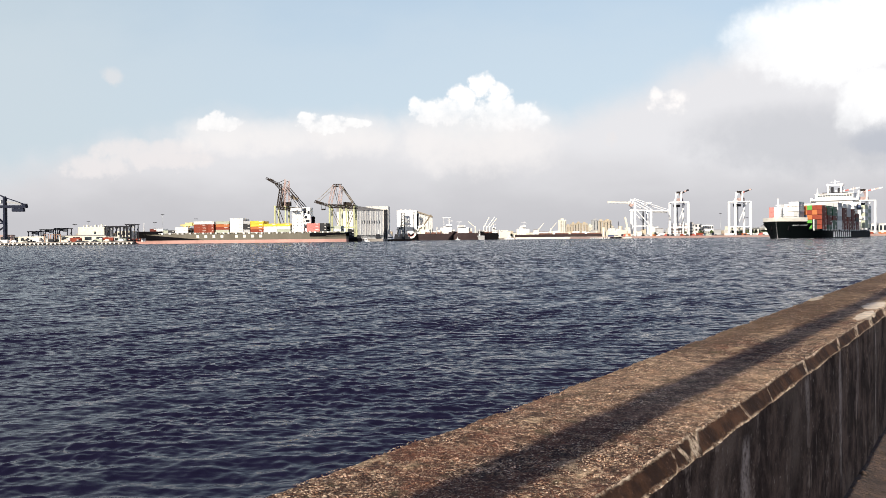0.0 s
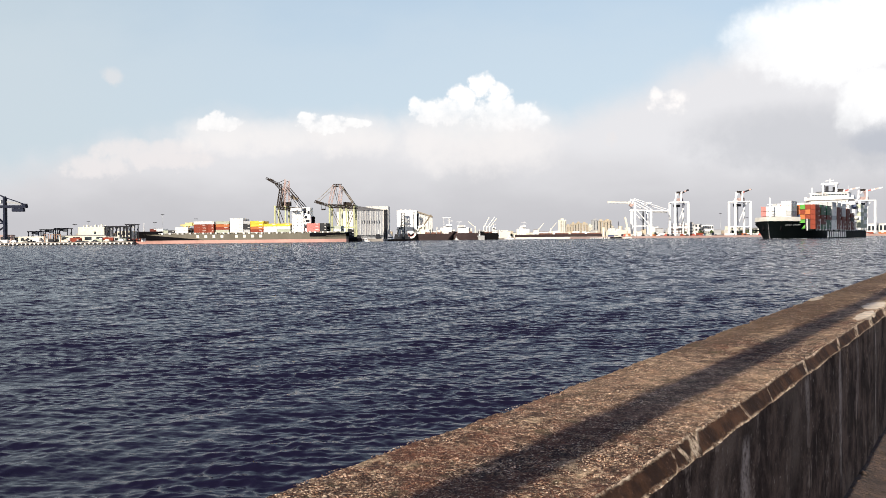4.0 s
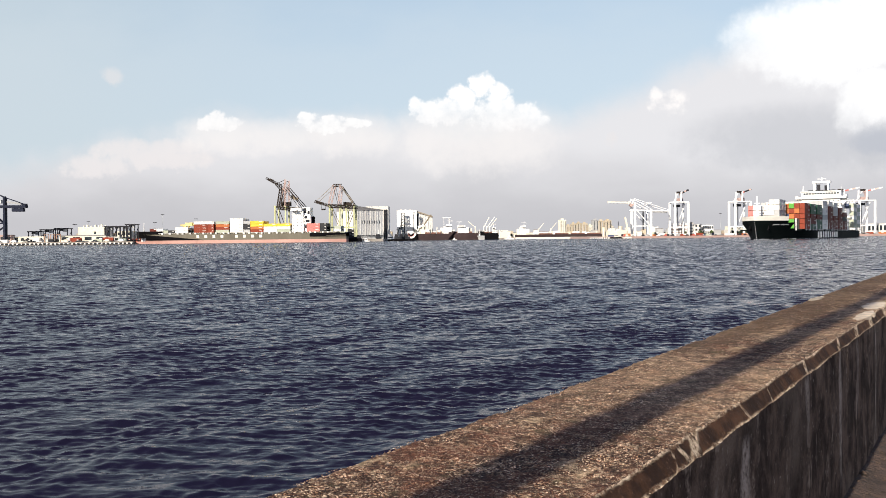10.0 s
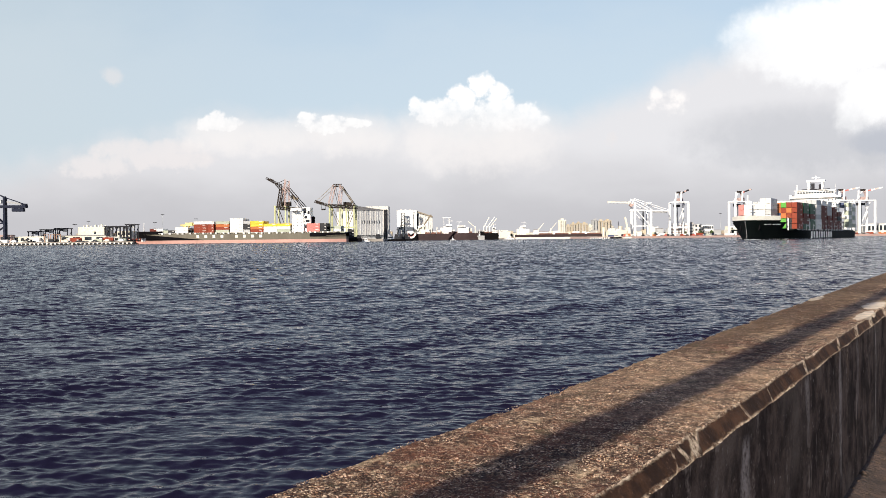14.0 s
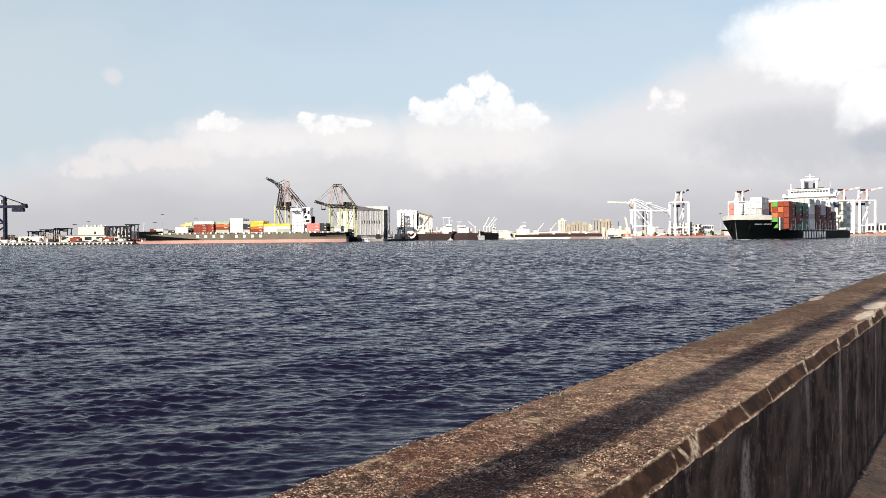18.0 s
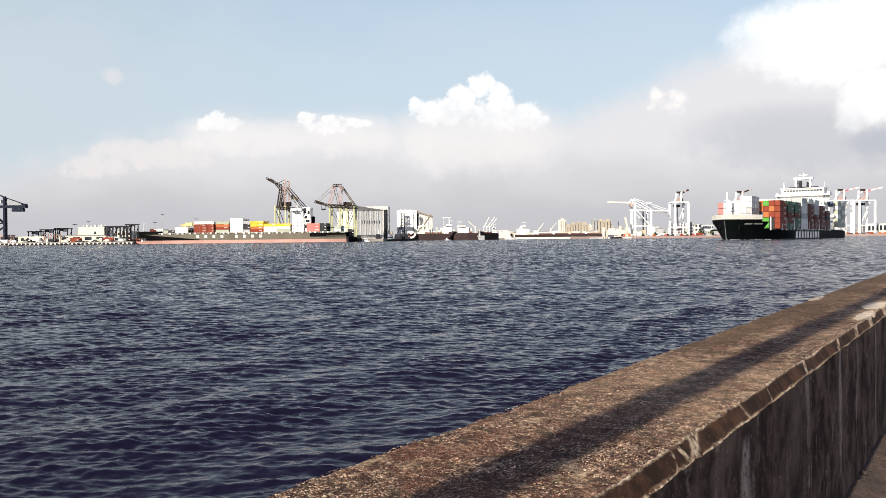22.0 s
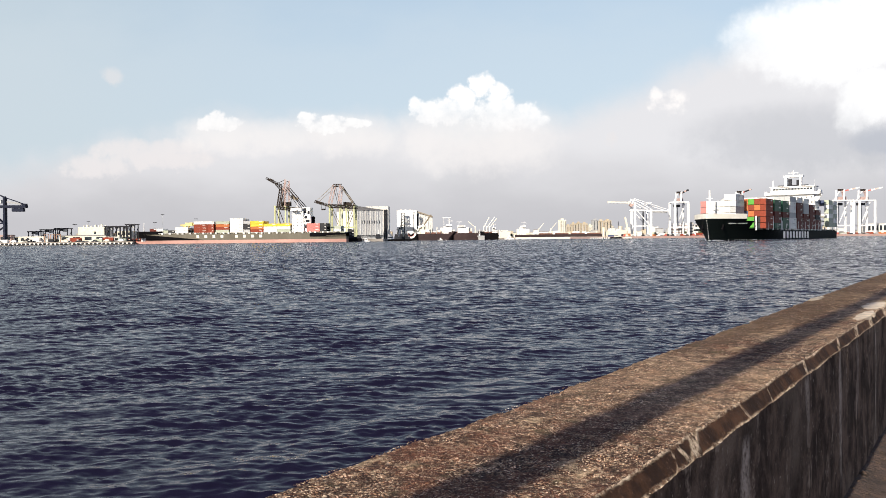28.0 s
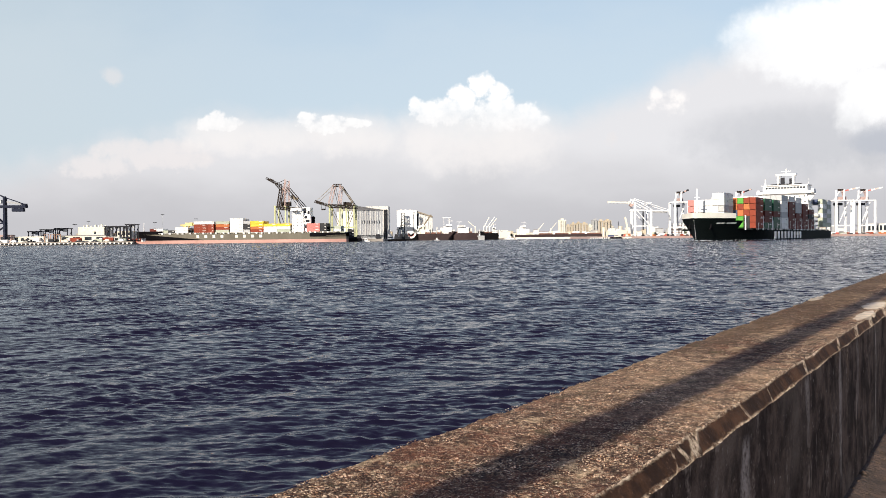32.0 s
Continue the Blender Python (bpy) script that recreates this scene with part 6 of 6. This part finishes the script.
for x, w, h, ma in ((340, 20, 11, CREAM), (356, 14, 14, WHITE), (392, 18, 12, CREAM), (432, 22, 10, PALE), (456, 18, 14, CREAM), (478, 16, 9, BEIGE)):
    plain_building(pose(x, 1030, LAND_Z), w, 12, h, ma, "low " + ("white" if ma is WHITE else "pale") + " port building behind the quay", 2, 5)
plain_building(pose(410, 1010, LAND_Z), 40, 14, 9, CREAM, "cream transit shed behind the quay", 1, 8)
plain_building(pose(375, 985, LAND_Z), 20, 10, 7, PALE, "small pale store on the quay", 1, 4)
plain_building(pose(219, 975, LAND_Z), 16, 12, 7, CREAM, "cream cement store beside the quay")
plain_building(pose(565, 985, LAND_Z), 40, 14, 13, PALE, "pale transit shed at the quay", 1, 8)
silo = thing("slanted_conveyor", pose(221, 962, LAND_Z), "pale slanted conveyor boom on the quay", "conveyor")
part("boom", Solid().beam((12, 0, 3), (7.5, 0, 24.5), 2.0), CREAM, silo)
part("base", one_box(-3, 9, -2, 2, 0, 8), CREAM, silo)
part("hopper", Solid().tube((2, 0, 8), (2, 0, 13), 1.4, 3.0, 8), CREAM, silo)
part("mast", Solid().tube((-1, 0, 8), (-1, 0, 19), 0.35), DARK_STEEL, silo)
part("chute", Solid().beam((4, 0, 11), (-6, 0, 6), 1.4), IVORY, silo)
# floats and clutter along the quay
float_mesh = Solid().box(-1.0, 1.0, -0.6, 0.6, 0, 1.5).mesh("float", WHITE)
dark_float = Solid().tube((-0.9, 0, 0.7), (0.9, 0, 0.7), 0.7, n=8).mesh("float", RUBBER)
for i in range(9):
    thing("pontoon_float", pose(182 + 2.75 * i, 944, 0.0 - 0.2), "white float of a moored pontoon", "float", "pontoon floats", mesh=float_mesh)
    thing("pontoon_float", pose(183.4 + 2.75 * i, 944, -0.2), "black float of a moored pontoon", "float", "pontoon floats", mesh=dark_float)
small_boat(pose(207, 944, 0), HULL_BLACK, "black work boat with a cream cabin beside the quay", CREAM)
small_boat(pose(222, 946, 0) @ Matrix.Scale(0.8, 4), IVORY, "small cream work boat beside the quay", CREAM)
plain_building(pose(97, 1192, LAND_Z), 16, 10, 9.4, PALE, "pale block on the basin quay")
plain_building(pose(84, 1193, LAND_Z), 9, 8, 6, WHITE, "small white hut on the basin quay", 1, 2)
rc = random.Random(44)
for i in range(18):
    thing("shipping_container", pose(234 + (i % 6) * 4.4 + rc.uniform(0, 1.2), 960 + rc.uniform(0, 4) + 3 * (i // 6), LAND_Z), "pale shipping container standing under the white crane", "container",
          "containers under the white crane", mesh=SHORT[rc.choice(["white", "sage", "white", "grey"])])
for i in range(10):
    plain_building(pose(208 + i * 4.6, 990 + rc.uniform(0, 6), LAND_Z), rc.uniform(2, 5), 5, rc.uniform(5, 13), rc.choice([CREAM, BEIGE, CREAM, PALE]), "narrow cream plant house beside the quay", 0, 0, 0.3, "building", "plant houses")
spots = [(262 + 3.1 * k + rc.uniform(0, 0.6), 955.5 + 2.9 * (k % 3)) for k in range(8)]
for i in range(14):
    c = rc.choice(["black", "sage", "black", "orange", "grey", "white"])
    thing("shipping_container", pose(*spots[i % 8], LAND_Z + 2.53 * (i // 8), 0, 0, 90), "steel shipping container stacked between two cranes", "container", "containers between the cranes", mesh=SHORT[c])
for i in range(34):
    c = rt.choice(["brick", "white", "sage", "black", "orange", "grey", "blue"])
    thing("shipping_container", pose(205 + i * 11.3 + rt.uniform(0, 3), 966 + rt.uniform(0, 6), LAND_Z), "steel shipping container standing on the far quay", "container", "containers on the far quay", mesh=BOXES[c])


def tree_mesh(seed):
    rg = random.Random(seed)
    trunk = Solid().tube((0, 0, 0), (0.1, 0, 2.6), 0.22, 0.14)
    for i in range(5):
        t = i * 1.26
        trunk.tube((0.1, 0, 2.0 + 0.2 * i), (1.4 * math.cos(t), 1.4 * math.sin(t), 3.6 + 0.3 * i), 0.09, 0.03, 5)
    cr = Solid()
    for i in range(420):
        t, r, z = rg.uniform(0, 6.28), 2.6 * rg.random() ** 0.5, rg.uniform(-1, 1)
        r *= math.sqrt(max(0.05, 1 - z * z)) * (0.75 + 0.35 * math.sin(3 * t + seed))
        c = Vector((r * math.cos(t), r * math.sin(t), 4.4 + 1.9 * z))
        a, b = Vector((rg.uniform(-1, 1), rg.uniform(-1, 1), rg.uniform(-1, 1))) * 0.42, Vector((rg.uniform(-1, 1), rg.uniform(-1, 1), rg.uniform(-1, 1))) * 0.42
        cr.add([c - a, c + b, c + a, c - b], [(0, 1, 2, 3)])
    return trunk.mesh("trunk", BARK), cr.mesh("crown", FOLIAGE)


TREES = [tree_mesh(s) for s in (1, 2, 3)]
for i in range(46):
    x = rt.uniform(305, 470) if i < 26 else rt.uniform(60, 210)
    y = rt.uniform(976, 984) if i < 26 else rt.uniform(1205, 1225)
    tr = thing("tree", pose(x, y, LAND_Z, 0, 0, rt.uniform(0, 360)) @ Matrix.Scale(rt.uniform(0.7, 1.15), 4), "dusty green street tree behind the quay", "tree", "trees behind the quay")
    part("trunk", TREES[i % 3][0], None, tr)
    part("crown", TREES[i % 3][1], None, tr)


# ---- what moves ----
def motions():
    """The ship comes in on a steady course; the water drifts with the wind."""
    def course(t):
        k = t / 32.0
        return pose(173.95 + (101.33 - 173.95) * k, 398.90 + (307.11 - 398.90) * k, 0, 0, 0, 52.79 + (53.34 - 52.79) * k)
    walk(ship, [(t, course(t)) for t in (0, 8, 16, 24, 32)])
    places = ((0, 810.0), (6, 806.5), (12, 802.6), (17, 798.5), (23, 789.0), (28, 779.8), (32, 773.2))
    walk(launch, [(t, pose((p - 787.9) * 0.6922, 940, 0)) for t, p in places])
    walk(water, [(t, pose(0.40 * (t - 16), -0.20 * (t - 16), 0)) for t in (0, 8, 16, 24, 32)])


motions()
